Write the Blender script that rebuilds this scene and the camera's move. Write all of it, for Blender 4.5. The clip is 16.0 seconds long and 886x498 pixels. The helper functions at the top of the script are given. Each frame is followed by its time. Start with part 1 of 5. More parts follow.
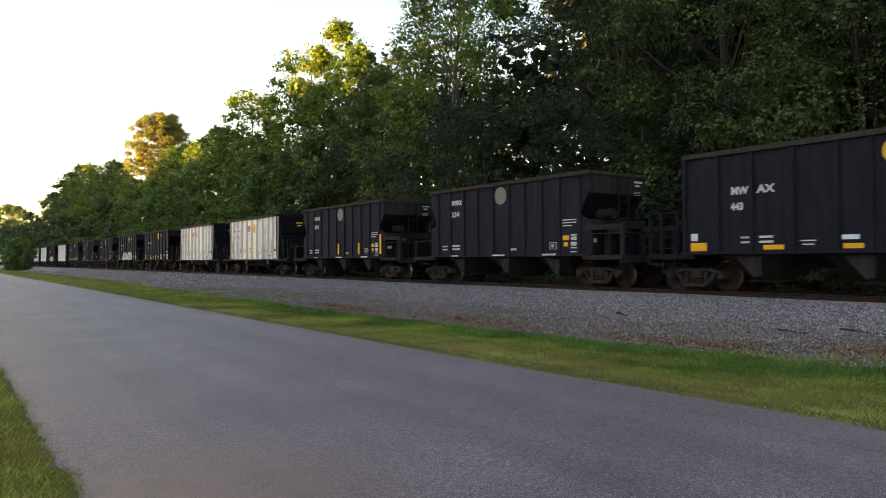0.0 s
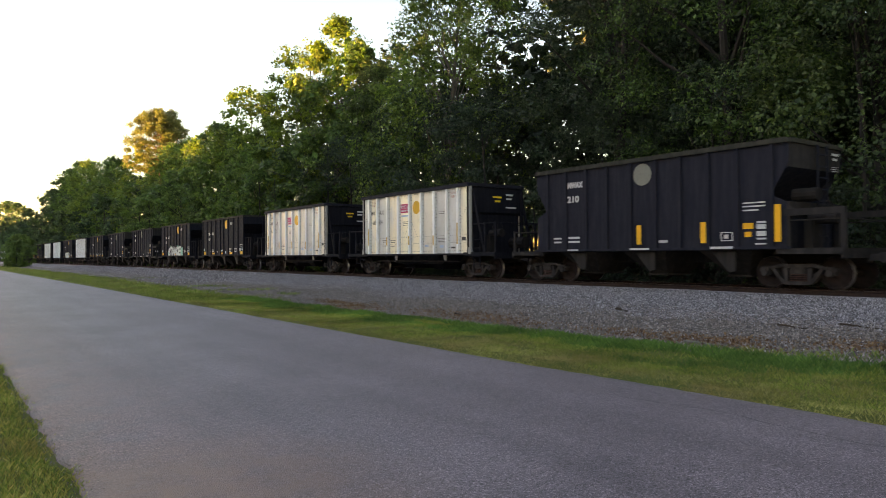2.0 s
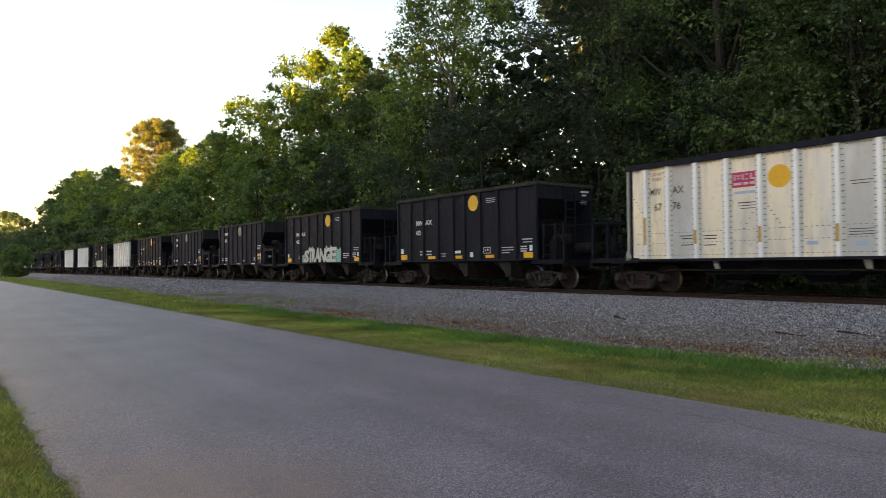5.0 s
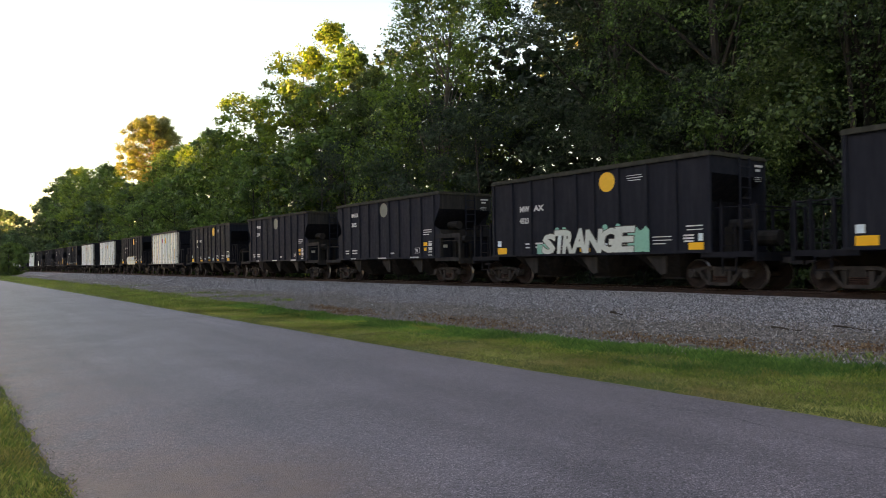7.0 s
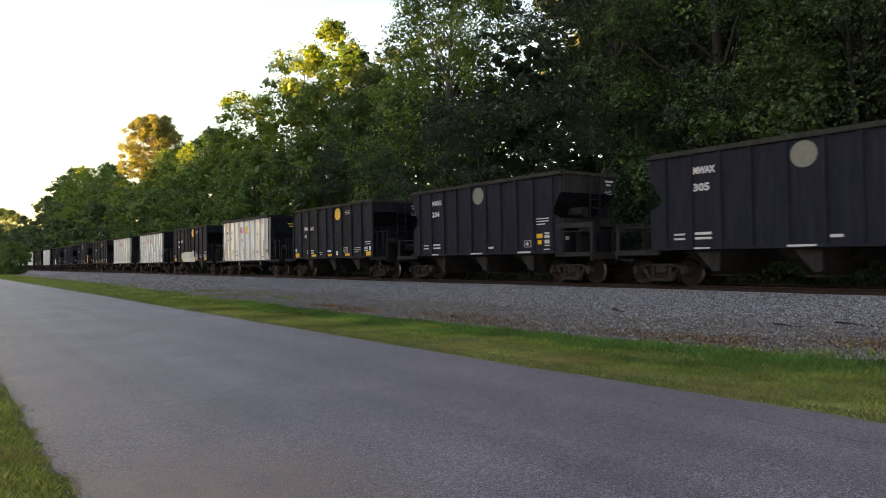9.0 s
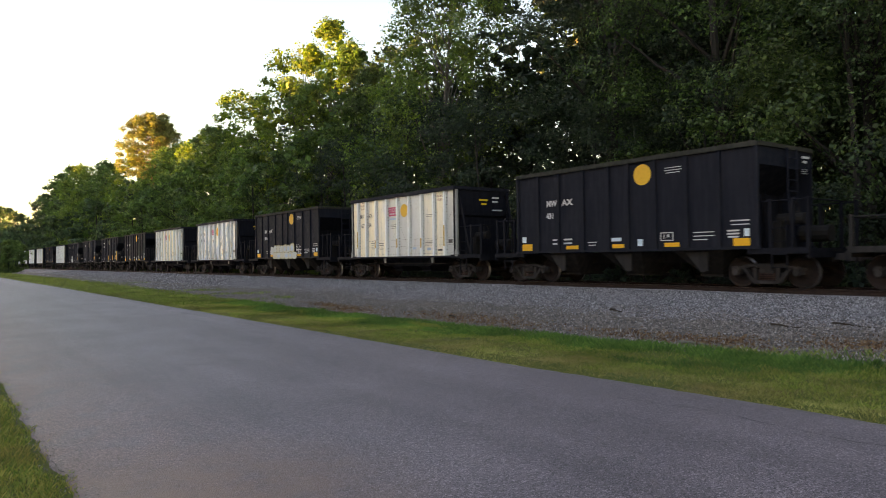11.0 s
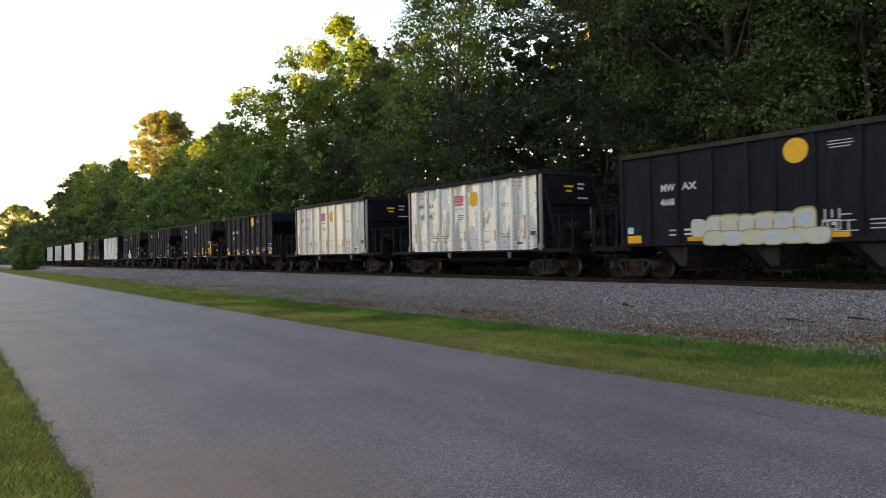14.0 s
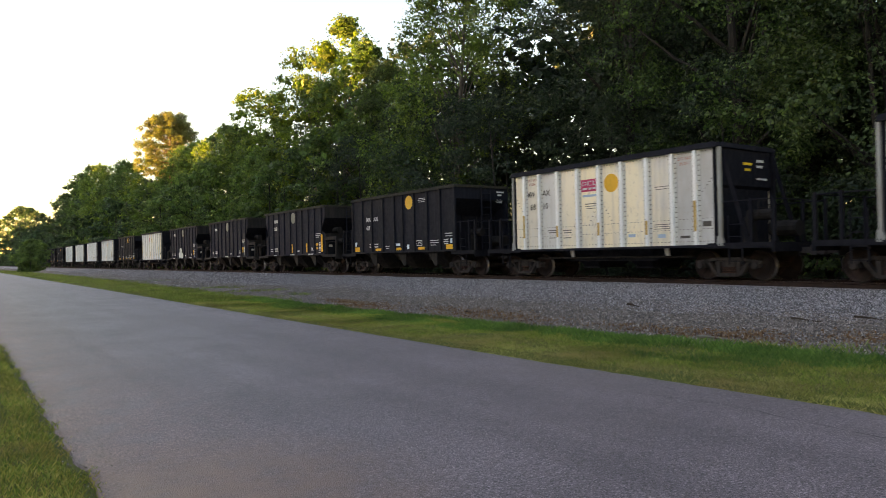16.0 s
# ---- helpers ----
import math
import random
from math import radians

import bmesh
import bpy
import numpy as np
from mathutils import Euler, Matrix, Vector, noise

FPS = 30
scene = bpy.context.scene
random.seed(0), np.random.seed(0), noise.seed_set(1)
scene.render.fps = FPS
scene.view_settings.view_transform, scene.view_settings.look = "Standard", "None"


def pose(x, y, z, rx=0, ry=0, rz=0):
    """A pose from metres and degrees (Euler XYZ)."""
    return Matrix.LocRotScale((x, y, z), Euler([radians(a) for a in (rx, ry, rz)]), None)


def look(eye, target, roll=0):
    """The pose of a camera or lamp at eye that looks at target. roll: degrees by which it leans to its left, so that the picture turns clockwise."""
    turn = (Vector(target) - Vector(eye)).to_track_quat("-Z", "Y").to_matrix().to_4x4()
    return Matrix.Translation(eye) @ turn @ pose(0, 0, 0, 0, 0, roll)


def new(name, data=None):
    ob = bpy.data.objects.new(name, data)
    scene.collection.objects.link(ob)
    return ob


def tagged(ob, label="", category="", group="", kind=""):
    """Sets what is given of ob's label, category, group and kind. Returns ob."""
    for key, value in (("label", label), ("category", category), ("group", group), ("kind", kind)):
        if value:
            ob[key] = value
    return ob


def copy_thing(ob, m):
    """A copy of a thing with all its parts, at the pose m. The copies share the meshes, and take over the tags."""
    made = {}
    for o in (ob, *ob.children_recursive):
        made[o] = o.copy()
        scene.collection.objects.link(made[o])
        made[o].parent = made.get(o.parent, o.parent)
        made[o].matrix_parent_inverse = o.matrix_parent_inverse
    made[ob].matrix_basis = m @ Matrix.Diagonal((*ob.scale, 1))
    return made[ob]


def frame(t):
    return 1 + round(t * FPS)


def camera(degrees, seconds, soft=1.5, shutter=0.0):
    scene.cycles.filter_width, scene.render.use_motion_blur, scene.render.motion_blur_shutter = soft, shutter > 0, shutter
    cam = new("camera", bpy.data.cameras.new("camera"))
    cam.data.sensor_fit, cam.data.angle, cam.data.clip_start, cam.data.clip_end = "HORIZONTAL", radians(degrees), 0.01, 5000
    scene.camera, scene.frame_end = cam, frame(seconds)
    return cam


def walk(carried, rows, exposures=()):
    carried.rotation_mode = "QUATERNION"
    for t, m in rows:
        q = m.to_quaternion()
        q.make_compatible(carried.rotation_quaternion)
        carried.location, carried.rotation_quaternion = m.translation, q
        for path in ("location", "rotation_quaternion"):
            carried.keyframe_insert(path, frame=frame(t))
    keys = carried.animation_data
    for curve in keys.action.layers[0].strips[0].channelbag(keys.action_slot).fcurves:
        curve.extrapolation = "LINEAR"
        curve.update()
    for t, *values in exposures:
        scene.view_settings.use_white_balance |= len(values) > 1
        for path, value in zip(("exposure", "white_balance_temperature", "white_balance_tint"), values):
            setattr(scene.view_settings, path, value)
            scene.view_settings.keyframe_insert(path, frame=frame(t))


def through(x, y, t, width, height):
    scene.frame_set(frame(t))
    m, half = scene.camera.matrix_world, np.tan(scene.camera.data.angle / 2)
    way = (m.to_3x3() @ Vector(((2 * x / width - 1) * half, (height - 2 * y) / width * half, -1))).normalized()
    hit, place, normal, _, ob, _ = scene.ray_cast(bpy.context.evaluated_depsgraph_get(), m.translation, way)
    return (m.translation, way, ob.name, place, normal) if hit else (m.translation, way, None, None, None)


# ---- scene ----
# camera and its walk: a hand-held phone on the grass edge of the road; x runs along the track, y across it, road surface at z = 0
cam = camera(65.35, 16.0, soft=0.9, shutter=0.22)
EYE = (0.0, 0.0, 1.6)
# seconds, heading (degrees from +y towards -x), pitch, roll
AIM = [(0.0, 53.743, 0.889, -0.282), (0.5, 53.713, 0.843, -0.279), (1.0, 53.678, 0.809, -0.318), (1.5, 53.637, 0.764, -0.4),
       (2.0, 53.708, 0.55, -0.398), (2.5, 53.792, 0.785, -0.398), (3.0, 53.764, 1.136, -0.385), (3.5, 53.818, 1.261, -0.393),
       (4.0, 53.812, 1.344, -0.431), (6.5, 53.135, 0.974, -0.746), (7.0, 53.24, 0.964, -0.839), (7.5, 53.284, 0.969, -0.893),
       (8.0, 53.413, 1.024, -1.007), (8.5, 53.434, 0.905, -1.075), (9.0, 53.378, 0.769, -1.03), (11.5, 53.195, 0.728, -0.808),
       (12.0, 53.216, 0.714, -0.749), (12.5, 53.45, 0.68, -0.754), (13.0, 53.709, 0.531, -0.917), (13.5, 53.988, 0.38, -1.078),
       (14.0, 54.183, 0.383, -1.098), (14.5, 54.385, 0.309, -1.13), (15.0, 54.579, 0.106, -1.122), (15.5, 54.589, 0.148, -1.162),
       (16.0, 54.542, 0.411, -1.285)]


def aimed(h, p, r):
    h, p = radians(h), radians(p)
    way = Vector((-math.sin(h) * math.cos(p), math.cos(h) * math.cos(p), math.sin(p)))
    return look(EYE, Vector(EYE) + way, r)


walk(cam, [(t, aimed(h, p, r)) for t, h, p, r in AIM])

# ---- light: low evening sun behind the camera, bright hazy sky ----
SUN_ELEV, SUN_AZ = 4.2, 208.0  # degrees; azimuth clockwise from +y
scene.view_settings.exposure = 3.97
scene.view_settings.use_white_balance = True
scene.view_settings.white_balance_temperature, scene.view_settings.white_balance_tint = 8600, 30
world = bpy.data.worlds.new("sky")
scene.world = world
world.use_nodes = True
wn, wl = world.node_tree.nodes, world.node_tree.links
sky = wn.new("ShaderNodeTexSky")
sky.sky_type, sky.sun_disc = "NISHITA", False
sky.sun_elevation, sky.sun_rotation = radians(SUN_ELEV), radians(SUN_AZ)
sky.air_density, sky.dust_density, sky.ozone_density = 1.0, 0.5, 1.5
wl.new(sky.outputs[0], wn["Background"].inputs[0])
wn["Background"].inputs[1].default_value = 0.07
sun = new("sun", bpy.data.lights.new("sun", "SUN"))
sun.data.energy, sun.data.angle, sun.data.color = 4.4, radians(0.6), (1.0, 0.62, 0.2)
_az, _el = radians(SUN_AZ), radians(SUN_ELEV)
sun.matrix_world = look((0, 0, 60), Vector((0, 0, 60)) - Vector((math.sin(_az) * math.cos(_el), math.cos(_az) * math.cos(_el), math.sin(_el))))


# ---- materials ----
class Nodes:
    """A material with a few shortcuts for its nodes."""

    def __init__(self, name, rough=0.7, metal=0.0, spec=0.5):
        self.m = bpy.data.materials.new(name)
        self.m.use_nodes = True
        self.t = self.m.node_tree
        self.b = self.t.nodes["Principled BSDF"]
        self.b.inputs["Roughness"].default_value = rough
        self.b.inputs["Metallic"].default_value = metal
        self.b.inputs["Specular IOR Level"].default_value = spec
        self.co = self.t.nodes.new("ShaderNodeTexCoord").outputs["Object"]
        self.info = self.t.nodes.new("ShaderNodeObjectInfo")

    def shifted(self, scale=(1, 1, 1)):
        """Object coordinates, moved by a chance amount object by object."""
        a = self.t.nodes.new("ShaderNodeMapping")
        a.inputs["Scale"].default_value = scale
        mul = self.t.nodes.new("ShaderNodeMath")
        mul.operation = "MULTIPLY"
        mul.inputs[1].default_value = 37.0
        self.t.links.new(self.info.outputs["Random"], mul.inputs[0])
        self.t.links.new(self.co, a.inputs["Vector"])
        self.t.links.new(mul.outputs[0], a.inputs["Location"])
        return a.outputs[0]

    def noise(self, scale, detail=4, co=None, rough=0.55):
        n = self.t.nodes.new("ShaderNodeTexNoise")
        n.inputs["Scale"].default_value, n.inputs["Detail"].default_value, n.inputs["Roughness"].default_value = scale, detail, rough
        self.t.links.new(co or self.co, n.inputs["Vector"])
        return n.outputs["Fac"]

    def cells(self, scale, co=None, feature="F1", out="Distance"):
        n = self.t.nodes.new("ShaderNodeTexVoronoi")
        n.feature = feature
        n.inputs["Scale"].default_value = scale
        self.t.links.new(co or self.co, n.inputs["Vector"])
        return n.outputs[out]

    def ramp(self, fac, *stops):
        n = self.t.nodes.new("ShaderNodeValToRGB")
        e = n.color_ramp.elements
        while len(e) < len(stops):
            e.new(0.5)
        for k, (p, c) in zip(e, stops):
            k.position, k.color = p, ((c, c, c, 1) if isinstance(c, (int, float)) else (*c, 1))
        self.t.links.new(fac, n.inputs["Fac"])
        return n.outputs["Color"]

    def mix(self, fac, a, b, blend="MIX"):
        n = self.t.nodes.new("ShaderNodeMix")
        n.data_type, n.blend_type = "RGBA", blend
        for s, v in ((n.inputs[0], fac), (n.inputs[6], a), (n.inputs[7], b)):
            if isinstance(v, (int, float)):
                s.default_value = v
            elif isinstance(v, tuple):
                s.default_value = (*v, 1)
            else:
                self.t.links.new(v, s)
        return n.outputs[2]

    def color(self, v):
        if isinstance(v, tuple):
            self.b.inputs["Base Color"].default_value = (*v, 1)
        else:
            self.t.links.new(v, self.b.inputs["Base Color"])
        return self

    def rough(self, v):
        self.t.links.new(v, self.b.inputs["Roughness"])
        return self

    def bump(self, h, strength=0.4, dist=0.02):
        n = self.t.nodes.new("ShaderNodeBump")
        n.inputs["Strength"].default_value, n.inputs["Distance"].default_value = strength, dist
        self.t.links.new(h, n.inputs["Height"])
        self.t.links.new(n.outputs[0], self.b.inputs["Normal"])
        return self

    def island(self):
        return self.t.nodes.new("ShaderNodeNewGeometry").outputs["Random Per Island"]


def leaf_material(name, dark, mid, light, through=0.35, dry=None, clumped=True):
    n = Nodes(name, 0.55, 0, 0.25)
    c = n.ramp(n.island(), (0.0, dark), (0.55, mid), (1.0, light))
    big = n.ramp(n.noise(0.5, 4), (0.34, 0.55), (0.66, 1.5))
    c = n.mix(1.0, c, big, "MULTIPLY")
    if clumped:
        c = n.mix(1.0, c, n.ramp(n.noise(6.5, 4), (0.36, 0.6), (0.62, 1.45)), "MULTIPLY")
    if dry:
        c = n.mix(n.ramp(n.noise(0.9, 5), (0.5, 0.0), (0.68, 0.75)), c, dry)
    tint = n.ramp(n.info.outputs["Random"], (0.0, (0.82, 0.88, 0.86)), (0.5, (1, 1, 1)), (1.0, (1.3, 1.18, 0.85)))
    c = n.mix(1.0, c, tint, "MULTIPLY")
    n.color(c)
    tr = n.t.nodes.new("ShaderNodeBsdfTranslucent")
    n.t.links.new(n.mix(1.0, c, (1.2, 1.5, 0.8), "MULTIPLY"), tr.inputs["Color"])
    mx = n.t.nodes.new("ShaderNodeMixShader")
    mx.inputs[0].default_value = through
    n.t.links.new(n.b.outputs[0], mx.inputs[1])
    n.t.links.new(tr.outputs[0], mx.inputs[2])
    n.t.links.new(mx.outputs[0], n.t.nodes["Material Output"].inputs["Surface"])
    return n.m


def painted(name, base, worn, rough=0.5, spec=0.4, metal=0.0):
    """Old paint on steel with dust, streaks and worn patches."""
    n = Nodes(name, rough, metal, spec)
    streak = n.noise(3.0, 5, n.shifted((2.2, 2.2, 0.22)))
    c = n.mix(n.ramp(streak, (0.42, 0.0), (0.72, 0.7)), base, worn)
    c = n.mix(n.ramp(n.noise(22, 4, n.shifted()), (0.55, 0.0), (0.75, 0.45)), c, tuple(0.55 * v for v in worn))
    n.color(c)
    n.rough(n.ramp(n.noise(5, 4, n.shifted()), (0.3, max(rough - 0.12, 0)), (0.7, min(rough + 0.2, 1))))
    n.bump(n.noise(1.6, 3, n.shifted()), 0.25, 0.03)
    return n.m


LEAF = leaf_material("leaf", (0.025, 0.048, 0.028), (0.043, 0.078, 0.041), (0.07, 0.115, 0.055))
# dark green, with the shade under the near canopy put into the colour
LEAF_SHADED = leaf_material("dark_shaded_leaf", (0.019, 0.033, 0.025), (0.028, 0.047, 0.035), (0.043, 0.068, 0.046))
LEAF_MID = leaf_material("mid_green_leaf", (0.046, 0.086, 0.026), (0.072, 0.126, 0.036), (0.112, 0.17, 0.05))
LEAF_FRESH = leaf_material("fresh_leaf", (0.03, 0.06, 0.022), (0.05, 0.094, 0.032), (0.08, 0.132, 0.043))
LEAF_YELLOW = leaf_material("leaf_light", (0.055, 0.095, 0.018), (0.09, 0.14, 0.026), (0.145, 0.185, 0.04), 0.4)
NEEDLE = leaf_material("needle", (0.075, 0.085, 0.026), (0.12, 0.125, 0.038), (0.18, 0.17, 0.055), 0.3)
GRASS = leaf_material("grass_blade", (0.065, 0.115, 0.024), (0.145, 0.205, 0.045), (0.33, 0.31, 0.12), 0.3, (0.2, 0.19, 0.06), clumped=False)
GRASS_DEEP = leaf_material("lush_grass_blade", (0.04, 0.1, 0.024), (0.08, 0.175, 0.04), (0.17, 0.265, 0.07), 0.3, clumped=False)
GRASS_DRY = leaf_material("dry_grass_blade", (0.13, 0.14, 0.035), (0.24, 0.225, 0.07), (0.4, 0.32, 0.15), 0.3, (0.36, 0.25, 0.12), clumped=False)
PALE_BARK = Nodes("pale_bark", 0.9)
PALE_BARK.color(PALE_BARK.ramp(PALE_BARK.noise(9, 5, PALE_BARK.shifted((1, 1, 0.25))), (0.3, (0.05, 0.045, 0.04)), (0.7, (0.16, 0.145, 0.13))))
PALE_BARK = PALE_BARK.m
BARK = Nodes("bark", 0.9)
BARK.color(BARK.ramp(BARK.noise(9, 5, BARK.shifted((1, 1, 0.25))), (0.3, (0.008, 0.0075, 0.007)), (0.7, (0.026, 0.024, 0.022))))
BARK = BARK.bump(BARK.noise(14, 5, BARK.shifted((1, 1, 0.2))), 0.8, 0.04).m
PINE_BARK = Nodes("pine_bark", 0.9)
PINE_BARK.color(PINE_BARK.ramp(PINE_BARK.noise(6, 5, PINE_BARK.shifted((1, 1, 0.4))), (0.3, (0.12, 0.065, 0.035)), (0.7, (0.3, 0.19, 0.11))))
PINE_BARK = PINE_BARK.bump(PINE_BARK.cells(7), 0.8, 0.04).m

ASPHALT = Nodes("asphalt", 0.55, 0, 0.55)
_g = ASPHALT.mix(0.2, ASPHALT.ramp(ASPHALT.cells(112, out="Color"), (0.25, 0.022), (0.42, 0.108), (0.68, 0.138), (0.92, 0.35)), ASPHALT.ramp(ASPHALT.noise(190, 2), (0.35, 0.03), (0.65, 0.2)))
_w = ASPHALT.ramp(ASPHALT.noise(0.55, 6), (0.3, 0.8), (0.7, 1.18))
_t = ASPHALT.t.nodes.new("ShaderNodeMapping")
_t.inputs["Scale"].default_value = (0.03, 1.1, 1)
ASPHALT.t.links.new(ASPHALT.co, _t.inputs["Vector"])
_lane = ASPHALT.ramp(ASPHALT.noise(1.0, 3, _t.outputs[0]), (0.35, 0.87), (0.65, 1.12))
_c = ASPHALT.mix(1.0, ASPHALT.mix(1.0, _g, _w, "MULTIPLY"), _lane, "MULTIPLY")
_c = ASPHALT.mix(1.0, _c, (1.35, 1.03, 1.1), "MULTIPLY")
_y = ASPHALT.t.nodes.new("ShaderNodeSeparateXYZ")
ASPHALT.t.links.new(ASPHALT.co, _y.inputs[0])
_near = ASPHALT.t.nodes.new("ShaderNodeMapRange")
_near.inputs["From Min"].default_value, _near.inputs["From Max"].default_value = 2.7, 0.7
ASPHALT.t.links.new(_y.outputs["Y"], _near.inputs["Value"])
_dirt = ASPHALT.mix(1.0, _near.outputs[0], ASPHALT.ramp(ASPHALT.noise(2.2, 5), (0.25, 0.0), (0.55, 0.9)), "MULTIPLY")
_c = ASPHALT.mix(_dirt, _c, ASPHALT.mix(1.0, _c, (1.2, 0.86, 0.74), "MULTIPLY"))
_spot = ASPHALT.t.nodes.new("ShaderNodeVectorMath")
_spot.operation = "DISTANCE"
_spot.inputs[1].default_value = (-4.6, 1.1, 0)
ASPHALT.t.links.new(ASPHALT.co, _spot.inputs[0])
_soil = ASPHALT.t.nodes.new("ShaderNodeMapRange")
_soil.inputs["From Min"].default_value, _soil.inputs["From Max"].default_value = 2.0, 0.4
ASPHALT.t.links.new(_spot.outputs["Value"], _soil.inputs["Value"])
_soil = ASPHALT.mix(1.0, _soil.outputs[0], ASPHALT.ramp(ASPHALT.noise(3.0, 6), (0.3, 0.3), (0.6, 0.95)), "MULTIPLY")
ASPHALT.color(ASPHALT.mix(_soil, _c, (0.25, 0.145, 0.105)))
ASPHALT = ASPHALT.bump(ASPHALT.cells(105), 0.8, 0.006).m

GROUND = Nodes("soil_and_turf", 0.95, 0, 0.2)
_c = GROUND.ramp(GROUND.noise(1.3, 6), (0.35, (0.07, 0.12, 0.02)), (0.55, (0.14, 0.15, 0.035)), (0.75, (0.25, 0.18, 0.09)))
GROUND.color(GROUND.mix(0.5, _c, GROUND.ramp(GROUND.noise(40, 4), (0.3, (0.035, 0.045, 0.01)), (0.7, (0.15, 0.14, 0.045)))))
GROUND = GROUND.bump(GROUND.noise(30, 5), 0.8, 0.05).m
LITTER = Nodes("forest_floor", 0.95, 0, 0.2)
LITTER.color(LITTER.ramp(LITTER.noise(5, 6), (0.3, (0.035, 0.028, 0.018)), (0.7, (0.09, 0.07, 0.04))))
LITTER = LITTER.bump(LITTER.noise(20, 5), 0.8, 0.06).m


def gravel(name, stops, brown):
    n = Nodes(name, 0.85, 0, 0.3)
    c = n.ramp(n.cells(22, out="Color"), *stops)
    c = n.mix(n.ramp(n.noise(0.45, 5), (0.48, 0.0), (0.66, brown)), c, (0.2, 0.145, 0.105))
    n.color(c)
    return n.bump(n.ramp(n.cells(22), (0.0, 1.0), (0.6, 0.0)), 1.0, 0.08).m


BALLAST = gravel("ballast_bed", ((0.12, 0.022), (0.5, (0.26, 0.232, 0.243)), (0.88, (0.7, 0.63, 0.65))), 0.3)
FINES = gravel("old_gravel_bed", ((0.1, (0.025, 0.021, 0.018)), (0.5, (0.15, 0.125, 0.108)), (0.9, (0.42, 0.36, 0.32))), 0.6)


def stone_material(name, stops):
    n = Nodes(name, 0.85, 0, 0.3)
    c = n.ramp(n.island(), *stops)
    n.color(n.mix(0.2, c, n.ramp(n.noise(60, 3), (0.3, 0.08), (0.7, 0.4))))
    return n.m


STONE = stone_material("ballast_stone", ((0.0, (0.03, 0.027, 0.028)), (0.4, (0.15, 0.135, 0.142)), (0.75, (0.34, 0.31, 0.32)), (1.0, (0.6, 0.56, 0.57))))
STONE_OLD = stone_material("old_stone", ((0.0, (0.035, 0.025, 0.022)), (0.5, (0.15, 0.112, 0.098)), (0.85, (0.32, 0.25, 0.215)), (1.0, (0.56, 0.48, 0.43))))
RUST_RAIL = painted("rusted_rail", (0.03, 0.02, 0.019), (0.052, 0.033, 0.028), 0.8, 0.1)
RAIL_HEAD = Nodes("polished_steel", 0.3, 0.9).color((0.35, 0.33, 0.32)).m
TIE = painted("creosoted_wood", (0.05, 0.036, 0.028), (0.1, 0.075, 0.055), 0.85, 0.2)
BLACK = painted("black_car_paint", (0.0128, 0.0146, 0.0225), (0.023, 0.025, 0.034), 0.6, 0.06)
BLACK_END = painted("sooty_black_paint", (0.0095, 0.0102, 0.0152), (0.0185, 0.019, 0.0245), 0.7, 0.06)
GREY_BLACK = painted("faded_black_paint", (0.0165, 0.0182, 0.0285), (0.031, 0.0325, 0.042), 0.65, 0.06)
# brown dust, and light on the end faces and gussets, put into the colour
DUSTY_LIT = painted("dusty_lit_brown_black_steel", (0.024, 0.0228, 0.0242), (0.05, 0.046, 0.0445), 0.8, 0.08)
UNDER = painted("grimy_steel", (0.019, 0.0178, 0.0185), (0.04, 0.036, 0.0345), 0.8, 0.08)
TRUCK = painted("cast_steel_with_brake_dust", (0.027, 0.025, 0.0265), (0.076, 0.068, 0.068), 0.8, 0.1)
WHEEL = painted("wheel_steel", (0.019, 0.0145, 0.0145), (0.05, 0.034, 0.033), 0.75, 0.1)
SPRING = painted("rust_brown_spring_steel", (0.05, 0.028, 0.026), (0.11, 0.066, 0.06), 0.8, 0.1)
CHORD = painted("olive_grey_chord_steel", (0.03, 0.031, 0.027), (0.062, 0.061, 0.052), 0.85, 0.1)
TREAD = Nodes("wheel_tread", 0.3, 0.9).color((0.3, 0.28, 0.27)).m
ALU = Nodes("weathered_sheen_aluminium", 0.5, 0.15, 0.6)
# cream to grey panel tones: warm sky and dark reflections put into the colour
_c = ALU.ramp(ALU.info.outputs["Random"], (0.0, (0.95, 0.86, 0.66)), (0.5, (0.9, 0.8, 0.6)), (0.62, (0.82, 0.76, 0.63)), (0.7, (0.44, 0.46, 0.46)), (1.0, (0.66, 0.68, 0.68)))
_c = ALU.mix(ALU.ramp(ALU.noise(0.7, 5, ALU.shifted((1.4, 1, 0.5)), 0.6), (0.46, 0.0), (0.64, 0.7)), _c, (0.62, 0.65, 0.67))
_c = ALU.mix(ALU.ramp(ALU.noise(2.2, 5, ALU.shifted((1.8, 1, 0.14))), (0.5, 0.0), (0.72, 0.55)), _c, (0.46, 0.44, 0.4))
_c = ALU.mix(ALU.ramp(ALU.noise(11, 6, ALU.shifted((1, 1, 0.5))), (0.58, 0.0), (0.72, 0.55)), _c, (0.4, 0.37, 0.32))
ALU.color(_c)
ALU = ALU.rough(ALU.ramp(ALU.noise(4, 4, ALU.shifted()), (0.3, 0.3), (0.7, 0.5))).bump(ALU.noise(1.1, 2, ALU.shifted()), 0.6, 0.05).m
ALU_WORN = Nodes("patchy_worn_aluminium", 0.45, 0.2, 0.6)
_c = ALU_WORN.ramp(ALU_WORN.info.outputs["Random"], (0.0, (0.95, 0.88, 0.7)), (1.0, (0.85, 0.84, 0.8)))
_c = ALU_WORN.mix(ALU_WORN.ramp(ALU_WORN.noise(0.9, 7, ALU_WORN.shifted((1.3, 1, 0.8)), 0.62), (0.49, 0.0), (0.52, 0.9)), _c, (0.5, 0.58, 0.67))
